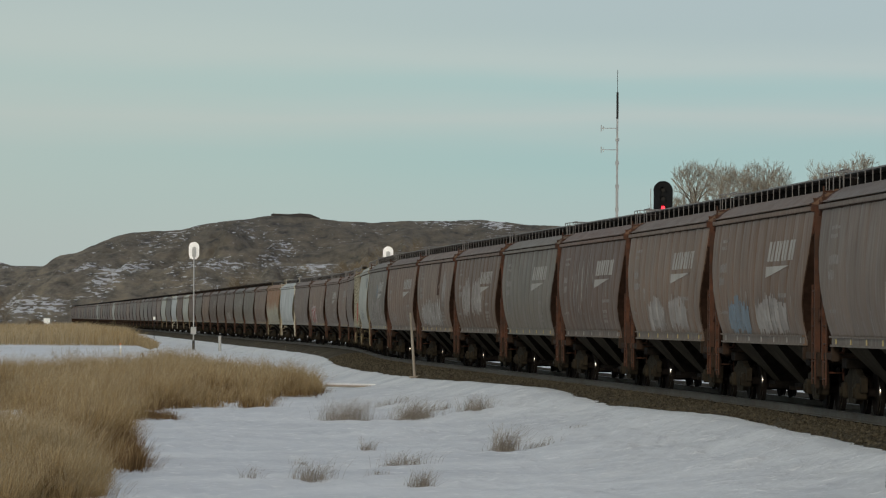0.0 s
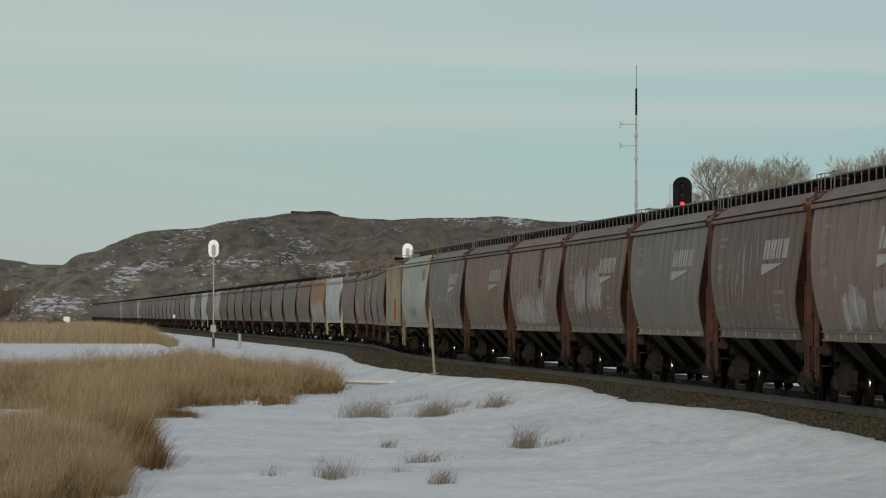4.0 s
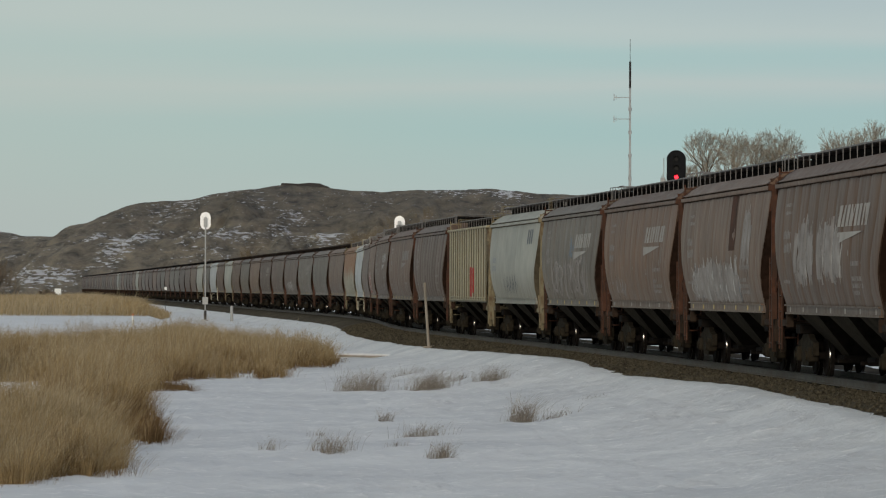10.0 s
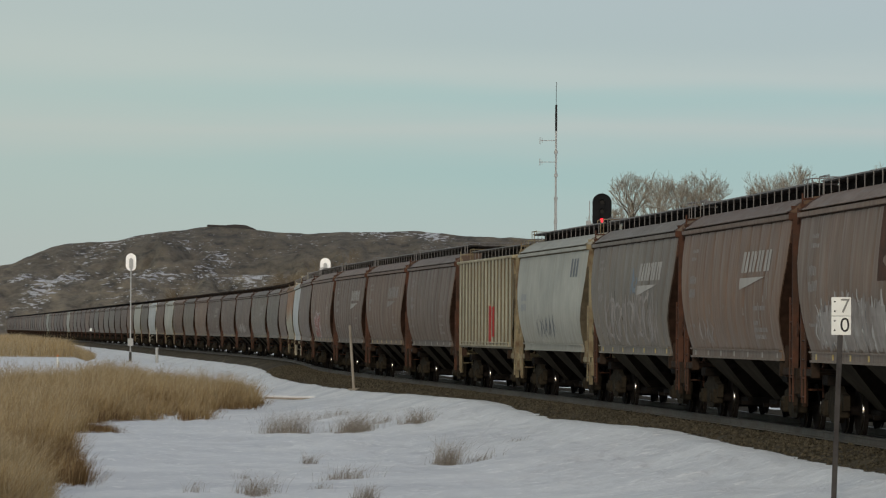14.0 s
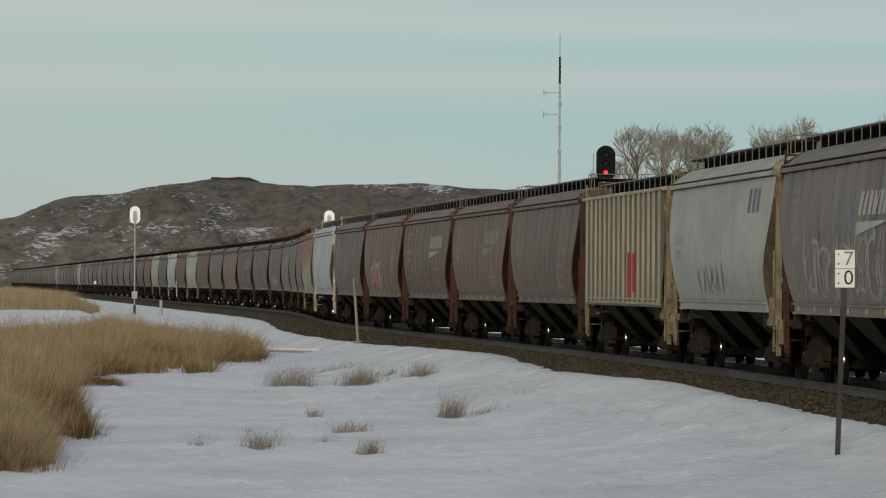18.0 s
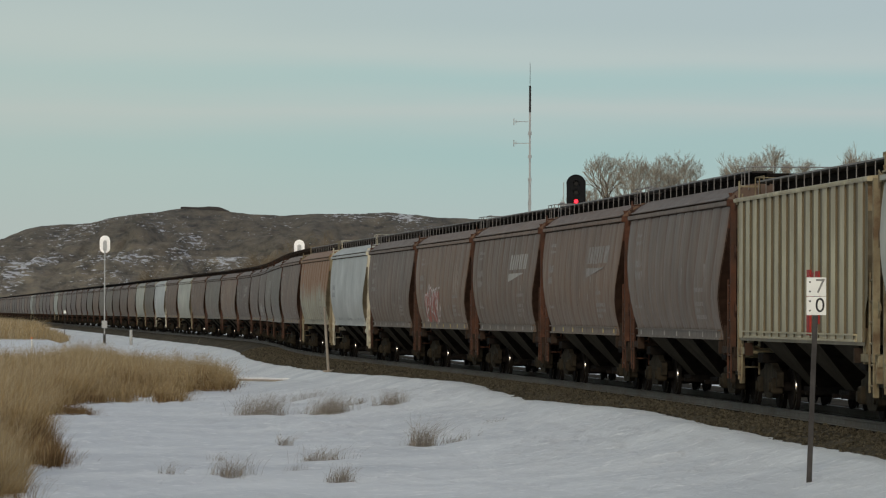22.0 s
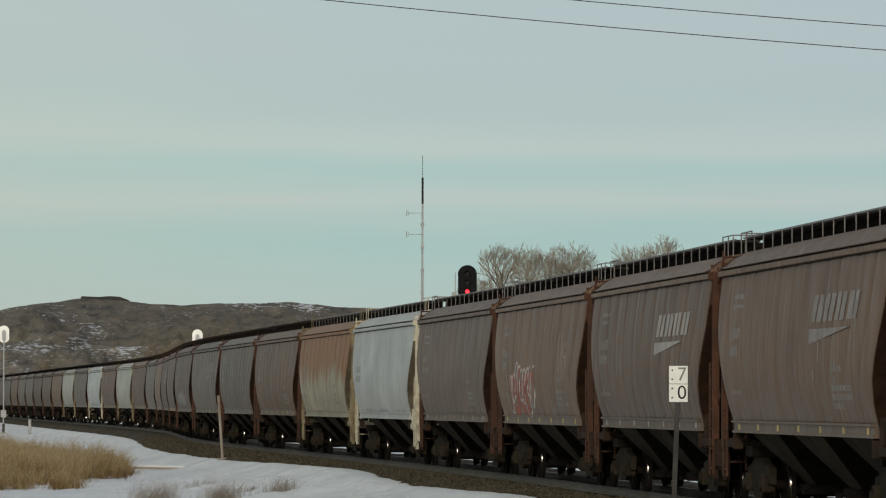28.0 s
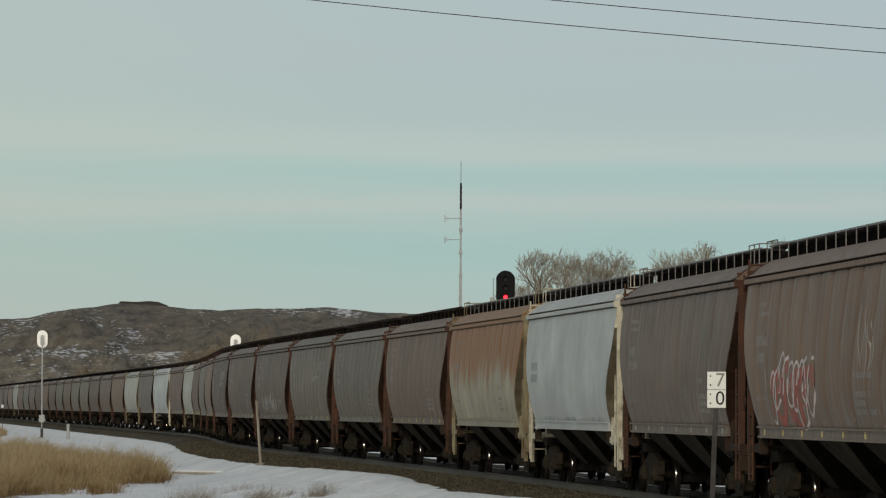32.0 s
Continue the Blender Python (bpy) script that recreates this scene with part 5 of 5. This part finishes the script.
def build_milepost():
    x, y, z = 6.60, 72.02, ground_z(6.6, 72.02) - 0.02
    post = tagged(empty("milepost_sign", pose(x, y, z, 0, 0, -5)), "white number plates 7 and 0 on a dark steel post", "railway sign")
    top = 2.385 - z
    bm = bmesh.new()
    box(bm, -0.04, 0.04, -0.02, 0.03, -0.3, top - 0.02, 0.006)
    bmesh.ops.rotate(bm, verts=bm.verts, cent=(0, 0, 0), matrix=Matrix.Rotation(radians(2.0), 3, "Y"))
    part("post", bm, M_POSTDARK, post)
    for k, digit in enumerate("70"):
        zc = top - 0.14 - k * 0.283
        bm = bmesh.new()
        box(bm, -0.145, 0.145, -0.034, -0.022, zc - 0.138, zc + 0.138, 0.004)
        plate = part("number_plate", bm, M_SIGNWHITE, post, f"white plate with the digit {digit}")
        plate.location.x = 0.10
        me = text_mesh(digit, 0.30)
        me.materials.clear()
        me.materials.append(M_SIGNFADED if k == 0 else M_SIGNBLACK)
        d = new("digit", me)
        d.parent = plate
        d.matrix_basis = pose(0.055, -0.038, zc, 90, 0, 0)
        for s in (-1, 1):
            bm = bmesh.new()
            bar(bm, (-0.095, -0.04, zc + s * 0.07), (-0.095, -0.03, zc + s * 0.07), 0.014, 8)
            part("bolt", bm, M_SIGNBLACK, plate)


build_milepost()


def build_post(x, y, z, h, r, mat, lean, name, label, category):
    ob = tagged(empty(name, pose(x, y, z, 0, lean, 0)), label, category)
    bm = bmesh.new()
    bar(bm, (0, 0, -0.3), (0, 0, h), r, 8, r * 0.9)
    part("shaft", bm, mat, ob)
    return ob


leaner = build_post(-1.386, 192, ground_z(-1.386, 192), 2.63, 0.058, M_WOOD, -4, "timber_post", "leaning grey timber post beside the track", "post")
bm = bmesh.new()
box(bm, -0.22, 0.22, -0.03, -0.07, 0.06, 0.13)
part("cleat", bm, M_WOOD, leaner)
marker = build_post(-19.6, 410, ground_z(-19.6, 410), 1.3, 0.14, M_GREYPOST, 0, "marker_post", "short grey steel marker post near the signal", "post")
stake = build_post(-24.2, 355, ground_z(-24.2, 355), 0.85, 0.07, M_SIGNWHITE, 0, "marker_stake", "small white marker stake with an orange tip in snow", "stake")
plate = build_post(-30.7, 500, ground_z(-30.7, 500), 3.0, 0.03, M_POSTDARK, 0, "marker_sign", "small white marker plate on a thin post beside the line", "railway sign")
bm = bmesh.new()
box(bm, -0.12, 0.12, -0.06, -0.045, 2.70, 3.02, 0.01)
part("plate", bm, M_SIGNWHITE, plate)
bm = bmesh.new()
bar(bm, (0, 0, 0.85), (0, 0, 1.0), 0.07, 8)
part("tip", bm, material("orange marker paint", (0.5, 0.16, 0.05), 0.7), stake, "orange painted tip")


# crest of a snow drift, built as an added board with a snow cap
plank = tagged(empty("snow_ridge", pose(-3.3, 197, ground_z(-3.3, 197), 0, 1.0, 2)), "long snow ridge beside the reed bed, built as a plank", "plank")
bm = bmesh.new()
box(bm, -1.75, 1.75, -0.2, 0.2, -0.05, 0.04, 0.02)
part("board", bm, M_WOOD, plank)
bm = bmesh.new()
box(bm, -1.70, 1.65, -0.22, 0.18, 0.03, 0.11, 0.03)
part("snow_cap", bm, M_SNOW, plank, "white snow along the ridge")

# ---- overhead wires ----
def build_wire(a, b, sag, r):
    a, b = Vector(a), Vector(b)
    bm = bmesh.new()
    rings = []
    for k in range(33):
        f = k / 32
        p = a.lerp(b, f) - Vector((0, 0, sag * 4 * f * (1 - f)))
        rings.append([bm.verts.new((p.x, p.y + r * math.cos(t), p.z + r * math.sin(t))) for t in (0, 1.257, 2.513, 3.77, 5.027)])
    for p, q in zip(rings, rings[1:]):
        for k in range(5):
            bm.faces.new((p[k], p[(k + 1) % 5], q[(k + 1) % 5], q[k]))
    tagged(part("overhead_wire", bm, M_WIRE), "thin dark overhead wire", "wire", "overhead wires")


build_wire((-26, 117, 15.08), (60, 117, 9.11), 1.6, 0.012)
build_wire((-26, 118.5, 15.79), (60, 118.5, 9.86), 1.6, 0.012)


def build_pole(x, top, z0):
    pole = tagged(empty("utility_pole", pose(x, 117.75, z0)), "weathered timber utility pole with a crossarm", "utility pole", "poles of the overhead wires")
    bm = bmesh.new()
    bar(bm, (0, 0, -0.5), (0, 0, top - z0 + 0.2), 0.15, 10, 0.11)
    part("shaft", bm, M_WOOD, pole)
    bm = bmesh.new()
    box(bm, -0.06, 0.06, -1.0, 1.0, top - z0 - 0.75, top - z0 - 0.60)
    part("crossarm", bm, M_WOOD, pole)


build_pole(-26, 15.79, -1.3)
build_pole(60, 9.86, -1.0)


# ---- dry vegetation ----
def blades(name, xs, ys, zs, heights, widths, leans, mat, label, category, kind="stuff", plume=0.0, wind=0.0, toward=None):
    """Many thin bent blades in one mesh: three rungs and a tip each; toward: the way each one leans."""
    n = len(xs)
    rng = np.random.default_rng(len(name) + n)
    a = rng.uniform(0, 2 * np.pi, n) if toward is None else toward
    dx, dy = (np.cos(a) * leans + wind) * heights, np.sin(a) * leans * heights
    b = rng.uniform(-0.6, 0.6, n)
    ux, uy = np.cos(b) * widths, np.sin(b) * widths
    pts = np.zeros((n, 7, 3))
    for k, (f, w) in enumerate(((0.0, 1.0), (0.45, 0.85), (0.8, 0.55 + plume))):
        cx, cy, cz = xs + dx * f * f, ys + dy * f * f, zs + heights * f
        pts[:, 2 * k] = np.stack([cx - ux * w, cy - uy * w, cz], 1)
        pts[:, 2 * k + 1] = np.stack([cx + ux * w, cy + uy * w, cz], 1)
    pts[:, 6] = np.stack([xs + dx, ys + dy, zs + heights], 1)
    base = (np.arange(n) * 7)[:, None]
    quads = np.concatenate([base + [0, 1, 3, 2], base + [2, 3, 5, 4]], 0)
    tris = base + [4, 5, 6]
    me = bpy.data.meshes.new(name)
    me.vertices.add(n * 7)
    me.vertices.foreach_set("co", pts.reshape(-1))
    loops = np.concatenate([quads.reshape(-1), tris.reshape(-1)])
    me.loops.add(len(loops))
    me.loops.foreach_set("vertex_index", loops)
    starts = np.concatenate([np.arange(2 * n) * 4, 8 * n + np.arange(n) * 3])
    me.polygons.add(3 * n)
    me.polygons.foreach_set("loop_start", starts)
    me.update(calc_edges=True)
    me.validate()
    me.materials.append(mat)
    return tagged(new(name, me), label, category, kind=kind)


GZ = np.vectorize(ground_z)


def reed_stands():
    """Tussocks of the reed bed: place, spread, height and tone of each; slopes u are x over y seen from the road."""
    rng = np.random.default_rng(5)
    out = []
    # stretches of the bed: depth range, right edge at both ends, left edge, tussocks per square metre, height, raggedness, tone
    for y0, y1, ra, rb, la, lb, dens, high, rag, tone in (
            (74.8, 80.0, -0.0895, -0.0885, -0.118, -0.118, 6.0, 1.05, 0.15, 0.25),
            (78.2, 86.0, -0.0728, -0.0705, -0.118, -0.118, 6.5, 0.98, 0.20, 0.15),
            (86.0, 93.0, -0.0715, -0.0760, -0.118, -0.118, 6.0, 1.22, 0.25, 0.35),
            (93.0, 103.0, -0.0775, -0.0810, -0.118, -0.118, 4.5, 1.25, 0.30, 0.35),
            (94.5, 101.0, -0.0632, -0.0640, -0.0735, -0.0745, 4.5, 0.80, 0.40, -0.9),
            (101.0, 124.0, -0.0660, -0.0655, -0.0790, -0.0800, 4.0, 1.15, 0.45, -0.45),
            (124.0, 152.0, -0.0655, -0.0640, -0.0830, -0.0860, 3.2, 1.20, 0.5, -0.2),
            (141.0, 147.0, -0.0565, -0.0575, -0.0630, -0.0630, 4.0, 0.60, 0.5, -0.8),
            (151.0, 158.0, -0.0640, -0.0610, -0.118, -0.118, 2.6, 0.85, 0.6, -0.3),
            (158.0, 166.0, -0.0500, -0.0500, -0.118, -0.118, 3.2, 1.00, 0.6, -0.35),
            (164.0, 180.0, -0.0375, -0.0300, -0.118, -0.118, 3.2, 1.05, 0.5, -0.15),
            (180.0, 205.0, -0.0265, -0.0275, -0.118, -0.118, 2.6, 1.15, 0.5, 0.05),
            (205.0, 232.0, -0.0330, -0.0440, -0.118, -0.118, 2.2, 1.20, 0.5, 0.25),
            (232.0, 262.0, -0.0470, -0.0510, -0.078, -0.066, 2.0, 1.35, 0.5, 0.4)):
        area = (y1 - y0) * (y0 + y1) / 2 * ((ra + rb) / 2 - (la + lb) / 2)
        for _ in range(int(area * dens)):
            f = rng.uniform()
            y = y0 + (y1 - y0) * f
            right, left = ra + (rb - ra) * f, la + (lb - la) * f
            u = left + (right - left) * rng.uniform() ** 0.9
            x = u * y
            gap = fbm(x * 0.45, y * 0.12, 3, 2.2)
            if gap < -0.55 + 0.35 * rag:
                continue
            if y > 150 and y > np.interp(u, (-0.10, -0.09, -0.07, -0.0527, -0.04, -0.024), (212, 218, 230, 262, 240, 208)) + 8 * gap:
                continue
            edge = min(1.0, (right - u) * y / 1.1 + 0.25)
            h = high * (0.80 + rag * 0.7 * gap + 0.2 * rng.normal()) * (0.55 + 0.45 * edge)
            wide = rng.uniform(0.16, 0.42) * (1.0 + 0.002 * y)
            out.append((x + 0.12 * rng.normal(), y, wide, max(0.25, h), tone + 0.8 * fbm(x * 0.5, y * 0.15, 2, 12.0) + 0.35 * rng.normal()))
    return out


def build_reeds():
    rng = np.random.default_rng(6)
    stands = np.array(reed_stands())
    count = np.where(stands[:, 1] < 105, 130, np.where(stands[:, 1] < 160, 80, 44))
    k = np.repeat(np.arange(len(stands)), count)
    m = len(k)
    cx, cy, wide, high, tone = stands[k].T
    ang, rad = rng.uniform(0, 2 * np.pi, m), np.abs(rng.normal(size=m)) * 0.6
    xs, ys = cx + wide * rad * np.cos(ang), cy + wide * 2.2 * rad * np.sin(ang)
    hs = np.clip(high * rng.uniform(0.55, 1.08, m) * (1 - 0.16 * np.minimum(rad, 2.0) ** 2), 0.12, 1.7)
    lean = np.clip(0.12 + 0.46 * rad + 0.16 * rng.normal(size=m), 0.0, 1.1)
    z = GZ(stands[:, 0], stands[:, 1])[k] - 0.05
    w = 0.0006 + 0.000018 * ys
    russet = rng.uniform(0, 1, m) > 0.56 + 0.55 * tone
    q = ~russet
    blades("reed_bed", xs[q], ys[q], z[q], hs[q], w[q], lean[q], M_REED, "dense bed of dry tan reeds standing in snow", "reeds", plume=0.15, wind=0.10, toward=ang[q])
    blades("reed_bed", xs[russet], ys[russet], z[russet], hs[russet] * rng.uniform(0.55, 0.98, russet.sum()), w[russet] * 1.15, lean[russet] * 0.8, M_REEDDARK,
           "russet dead stalks among dry reeds in snow", "reeds", wind=0.05, toward=ang[russet])
    # fine pale wisps at the tops
    t = np.nonzero(rng.uniform(0, 1, m) < np.clip(0.25 + 0.40 * tone, 0.02, 0.8))[0]
    t = np.repeat(t, 2)
    c = len(t)
    blades("reed_bed", xs[t] + hs[t] * lean[t] * 0.6 * np.cos(ang[t]) + 0.05 * rng.normal(size=c), ys[t], z[t] + hs[t] * rng.uniform(0.55, 0.92, c), hs[t] * rng.uniform(0.14, 0.38, c), w[t] * 0.75,
           rng.uniform(0.2, 1.6, c), M_PLUME, "pale feathery plumes at the tops of dry reeds", "reeds", plume=0.3, wind=0.3)


build_reeds()


def build_far_meadow():
    rng = np.random.default_rng(8)
    n = 90000
    ys = rng.uniform(440, 660, n)
    reach = np.interp(ys, (440, 480, 560, 660), (-27.5, -29, -38, -50))
    xs = reach - 60 * rng.uniform(0, 1, n) ** 1.3
    den = np.array([fbm(x * 0.06, y * 0.02, 3, 6.2) for x, y in zip(xs, ys)])
    hs = np.clip(1.5 + 0.5 * den + 0.2 * rng.normal(size=n), 0.3, 2.3) * np.clip(0.35 + 0.25 * (reach - xs), 0.35, 1.0)
    k = rng.uniform(0, 1, n) + 0.5 * den < 0.45
    for flag, mat in ((True, M_REED), (False, M_PLUME)):
        q = k == flag
        blades("tall_grass", xs[q], ys[q], GZ(xs[q], ys[q]) - 0.05, hs[q], np.full(q.sum(), 0.011), rng.uniform(0.1, 0.8, q.sum()), mat, "far meadow of tall dry tan grass", "grass", plume=0.3, wind=0.2)


build_far_meadow()


def build_tuft(x, y, w, h, n, seed, lean=0.5):
    rng = np.random.default_rng(seed)
    xs = x + rng.normal(size=n) * w * 0.4
    ys = y + rng.normal(size=n) * w * 0.5
    hs = h * np.clip(0.55 + 0.35 * rng.normal(size=n), 0.15, 1.2)
    t = blades("weed_tuft", xs, ys, GZ(xs, ys) - 0.03, hs, np.full(n, 0.0028), rng.uniform(0.1, lean + 0.8, n), M_WEED,
               "sparse tuft of dead grey-brown weeds poking through snow", "weeds", kind="stuff", wind=0.35)
    tagged(t, group="weed tufts in the snow")


TUFTS = [(-2.98, 141, 1.0, 0.66, 300), (-1.0, 141, 0.8, 0.60, 330), (0.76, 141, 0.66, 0.46, 170), (1.28, 107, 0.40, 0.62, 170), (2.0, 109, 0.55, 0.26, 50),
         (-1.8, 109.5, 0.24, 0.30, 50), (-0.88, 99, 0.6, 0.34, 120), (-2.45, 90, 0.5, 0.42, 110), (-0.42, 87, 0.32, 0.32, 110), (-3.6, 90, 0.28, 0.28, 26),
         (-1.9, 158, 1.0, 0.35, 70), (-0.2, 146, 0.5, 0.3, 50), (-3.0, 100, 0.3, 0.16, 20), (3.1, 116, 0.4, 0.14, 24), (-1.3, 92, 0.3, 0.15, 20)]
for k, (x, y, w, h, n) in enumerate(TUFTS):
    build_tuft(x, y, w * 0.95, h * 1.05, int(n * 2.4), 60 + k)


# ---- loose ballast ----
def build_stones():
    rng = np.random.default_rng(11)
    n = 34000
    s = -48 + 230 * rng.uniform(0, 1, n) ** 1.3
    left = 0.86 + 2.75 * rng.uniform(0, 1, n) ** 0.85
    size = rng.uniform(0.018, 0.045, n) * (1 + s / 400)
    octa = np.array([(1, 0, 0), (-1, 0, 0), (0, 1, 0), (0, -1, 0), (0, 0, 0.8), (0, 0, -0.8)])
    tri = np.array([(0, 2, 4), (2, 1, 4), (1, 3, 4), (3, 0, 4), (2, 0, 5), (1, 2, 5), (3, 1, 5), (0, 3, 5)])
    h = np.interp(s, S_GRID, S_HEAD)
    x = np.interp(s, S_GRID, S_X) - left * np.cos(h)
    y = np.interp(s, S_GRID, S_Y) + left * np.sin(h)
    z = np.interp(left, (0.9, 1.5, 2.0, 2.6, 3.3, 4.0), (-0.25, -0.25, -0.29, -0.44, -0.80, -1.3)) + size * 0.3
    v = octa[None] * (size[:, None] * rng.uniform(0.6, 1.3, (n, 6)))[..., None]
    a = rng.uniform(0, 6.28, n)[:, None]
    vx = v[..., 0] * np.cos(a) - v[..., 1] * np.sin(a) + x[:, None]
    vy = v[..., 0] * np.sin(a) + v[..., 1] * np.cos(a) + y[:, None]
    vz = v[..., 2] + z[:, None]
    me = bpy.data.meshes.new("ballast_stone")
    me.from_pydata(np.stack([vx, vy, vz], -1).reshape(-1, 3).tolist(), [], (tri[None] + 6 * np.arange(n)[:, None, None]).reshape(-1, 3).tolist())
    me.materials.append(M_STONE)
    tagged(new("ballast_stone", me), "loose brown ballast stones on the track shoulder", "ballast", kind="stuff")


build_stones()


# ---- bare trees ----
def bare_tree(x, y, height, seed, mat, name="bare_tree", label="leafless grey-brown cottonwood tree", depth=6, splay=0.85, wide=0.42, thin=0.009, twigs=None):
    """Forking limbs that end in fine twigs inside a rounded crown with an uneven outline."""
    rnd = random.Random(seed)
    z = ground_z(x, y)
    tree = tagged(empty(name, pose(x, y, z)), label, "tree", "bare trees")
    trunk, crown = [], []
    rx, rz = height * wide, height * min(0.40, wide * 1.5)
    centre = Vector((0, 0, height - rz))
    phase = [rnd.uniform(0, 6.28) for _ in range(4)]

    def outside(p):
        d = p - centre
        a, b = math.atan2(d.y, d.x), math.atan2(d.z, math.hypot(d.x, d.y))
        edge = 0.95 + 0.12 * math.sin(3 * a + phase[0]) * math.cos(3 * b + phase[1]) + 0.08 * math.sin(7 * a + phase[2]) * math.sin(5 * b + phase[3]) + rnd.uniform(-0.12, 0.10)
        return (math.sqrt((d.x * d.x + d.y * d.y) / (rx * rx) + (d.z / rz) ** 2) if d.z > 0 else math.hypot(d.x, d.y) / rx) > edge

    def grow(p, d, length, r, level):
        into = trunk if level < 3 else crown
        bend = (d + Vector((rnd.uniform(-1, 1), rnd.uniform(-1, 1), rnd.uniform(-0.2, 0.4))) * 0.30).normalized()
        m = p + d * length * 0.5
        if outside(m):
            crown.append((p, p.lerp(m, 0.7), min(r, thin * 2), thin * 0.6))
            return
        q = m + bend * length * 0.5
        into.append((p, m, r, r * 0.86))
        into.append((m, q, r * 0.86, r * 0.72))
        if level >= depth or outside(q):
            return
        for k in range(5 if level == 0 else 3 if level < 5 else 4):
            side = Vector((rnd.uniform(-1, 1), rnd.uniform(-1, 1), rnd.uniform(-0.35, 0.35))) * splay * (1.0 if k else 0.35)
            start = m.lerp(q, rnd.uniform(0.1, 1.0)) if k else q
            grow(start, (bend + side).normalized(), length * rnd.uniform(0.68, 0.88), max(thin, r * 0.62), level + 1)

    if name == "bare_bush":
        # many stems from one root
        for k in range(17):
            foot = Vector((rnd.uniform(-0.5, 0.5) * rx, rnd.uniform(-0.4, 0.4) * rx, -0.2))
            lean = Vector((foot.x / rx * 0.9 + rnd.uniform(-0.2, 0.2), rnd.uniform(-0.3, 0.3), 1.0)).normalized()
            trunk.append((foot, foot + lean * height * 0.1, 0.05, 0.045))
            grow(foot + lean * height * 0.1, lean, height * 0.22, 0.045, 2)
    else:
        fork = max(0.12 * height, height - 2.1 * rz)
        lean = Vector((rnd.uniform(-0.04, 0.04), 0, 1)).normalized()
        trunk.append((Vector((0, 0, -0.2)), lean * fork * 0.5, height * 0.017, height * 0.013))
        trunk.append((lean * fork * 0.5, lean * fork, height * 0.013, height * 0.0085))
        grow(lean * fork, lean, rz * 0.50, height * 0.0075, 0)
        for k in range(4):
            a = rnd.uniform(0, 6.28)
            grow(lean * fork * rnd.uniform(0.7, 1.0), Vector((math.cos(a), math.sin(a), 1.6)).normalized(), rz * 0.5, height * 0.0048, 1)
    child("trunk", tubes("trunk", trunk, mat), tree)
    child("crown", tubes("crown", crown, twigs or mat), tree, "fine bare twigs")
    return tree


for x, y, h, r, seed in ((15.9, 352, 13.0, 1.7, 22), (17.8, 352, 15.3, 1.9, 24), (20.1, 350, 15.7, 2.4, 31), (21.5, 352, 15.5, 2.1, 37), (23.0, 353, 15.2, 2.1, 38), (24.6, 356, 12.8, 1.5, 39), (27.3, 350, 15.7, 2.2, 25), (29.4, 353, 15.8, 1.8, 34), (31.6, 352, 15.2, 1.7, 35), (36.0, 351, 15.8, 2.2, 29), (41.0, 353, 16.0, 2.2, 36)):
    bare_tree(x, y, h, seed, M_BARK, depth=6, splay=0.72, wide=r / h, thin=0.0075, twigs=M_TWIG)
bare_tree(10.4, 420, 12.0, 33, M_WILLOW, depth=5, splay=0.6, wide=0.15)
for x, y, h, seed in ((-7.2, 505, 12.0, 41), (-10.0, 512, 11.0, 42), (-4.6, 520, 12.5, 43), (-23.0, 540, 8.5, 44)):
    bare_tree(x, y, h, seed, M_WILLOW, label="leafless tan willow behind the train", depth=6, splay=0.8, wide=0.3)
for x, y, h, seed in ((-63.0, 600, 8.2, 51), (-59.8, 604, 8.6, 52), (-57.4, 598, 6.4, 53), (-66, 602, 8.8, 54), (-52.5, 610, 3.2, 55)):
    bare_tree(x, y, h, seed, M_BUSH, "bare_bush", "dense leafless brown bush on the meadow", depth=6, splay=0.9, wide=0.42, thin=0.026)
bare_tree(-18.5, 140, 10.0, 62, M_BARK, label="leafless tree at the edge of the reeds", depth=5, splay=0.8)


def build_cabinet():
    z = ground_z(-58.5, 700)
    c = tagged(empty("equipment_cabinet", pose(-58.5, 700, z)), "small white equipment cabinet beyond the meadow", "cabinet")
    bm = bmesh.new()
    box(bm, -0.45, 0.45, -0.4, 0.4, -0.2, 2.3, 0.03)
    part("case", bm, M_SIGNWHITE, c)
    bm = bmesh.new()
    box(bm, -0.5, 0.5, -0.45, 0.45, 2.3, 2.38, 0.02)
    part("lid", bm, M_GREYPOST, c)


build_cabinet()


# ---- the train runs ----
def run(t):
    """How far the train has come, in metres, from its place at nine seconds."""
    u = t - 9.0
    return 8.15 * u + 0.012 * u * u


def motions():
    for i, car in TRAIN:
        rows = []
        for k in range(0, 33):
            s = (i + 0.5) * PITCH - run(k)
            a, b = on_track(s - 6.35), on_track(s + 6.35)
            mid, d = (a + b) / 2, b - a
            rows.append((float(k), pose(mid.x, mid.y, 0, 0, 0, math.degrees(math.atan2(d.y, d.x)))))
        walk(car, rows)
    steps = 480
    for w in WHEELS:
        x = w.location.x
        rows = []
        for k in range(steps + 1):
            t = 32.0 * k / steps
            rows.append((t, pose(x, 0, 0.457, 0, -math.degrees(run(t) / 0.457) % 360.0, 0)))
        walk(w, rows)


motions()
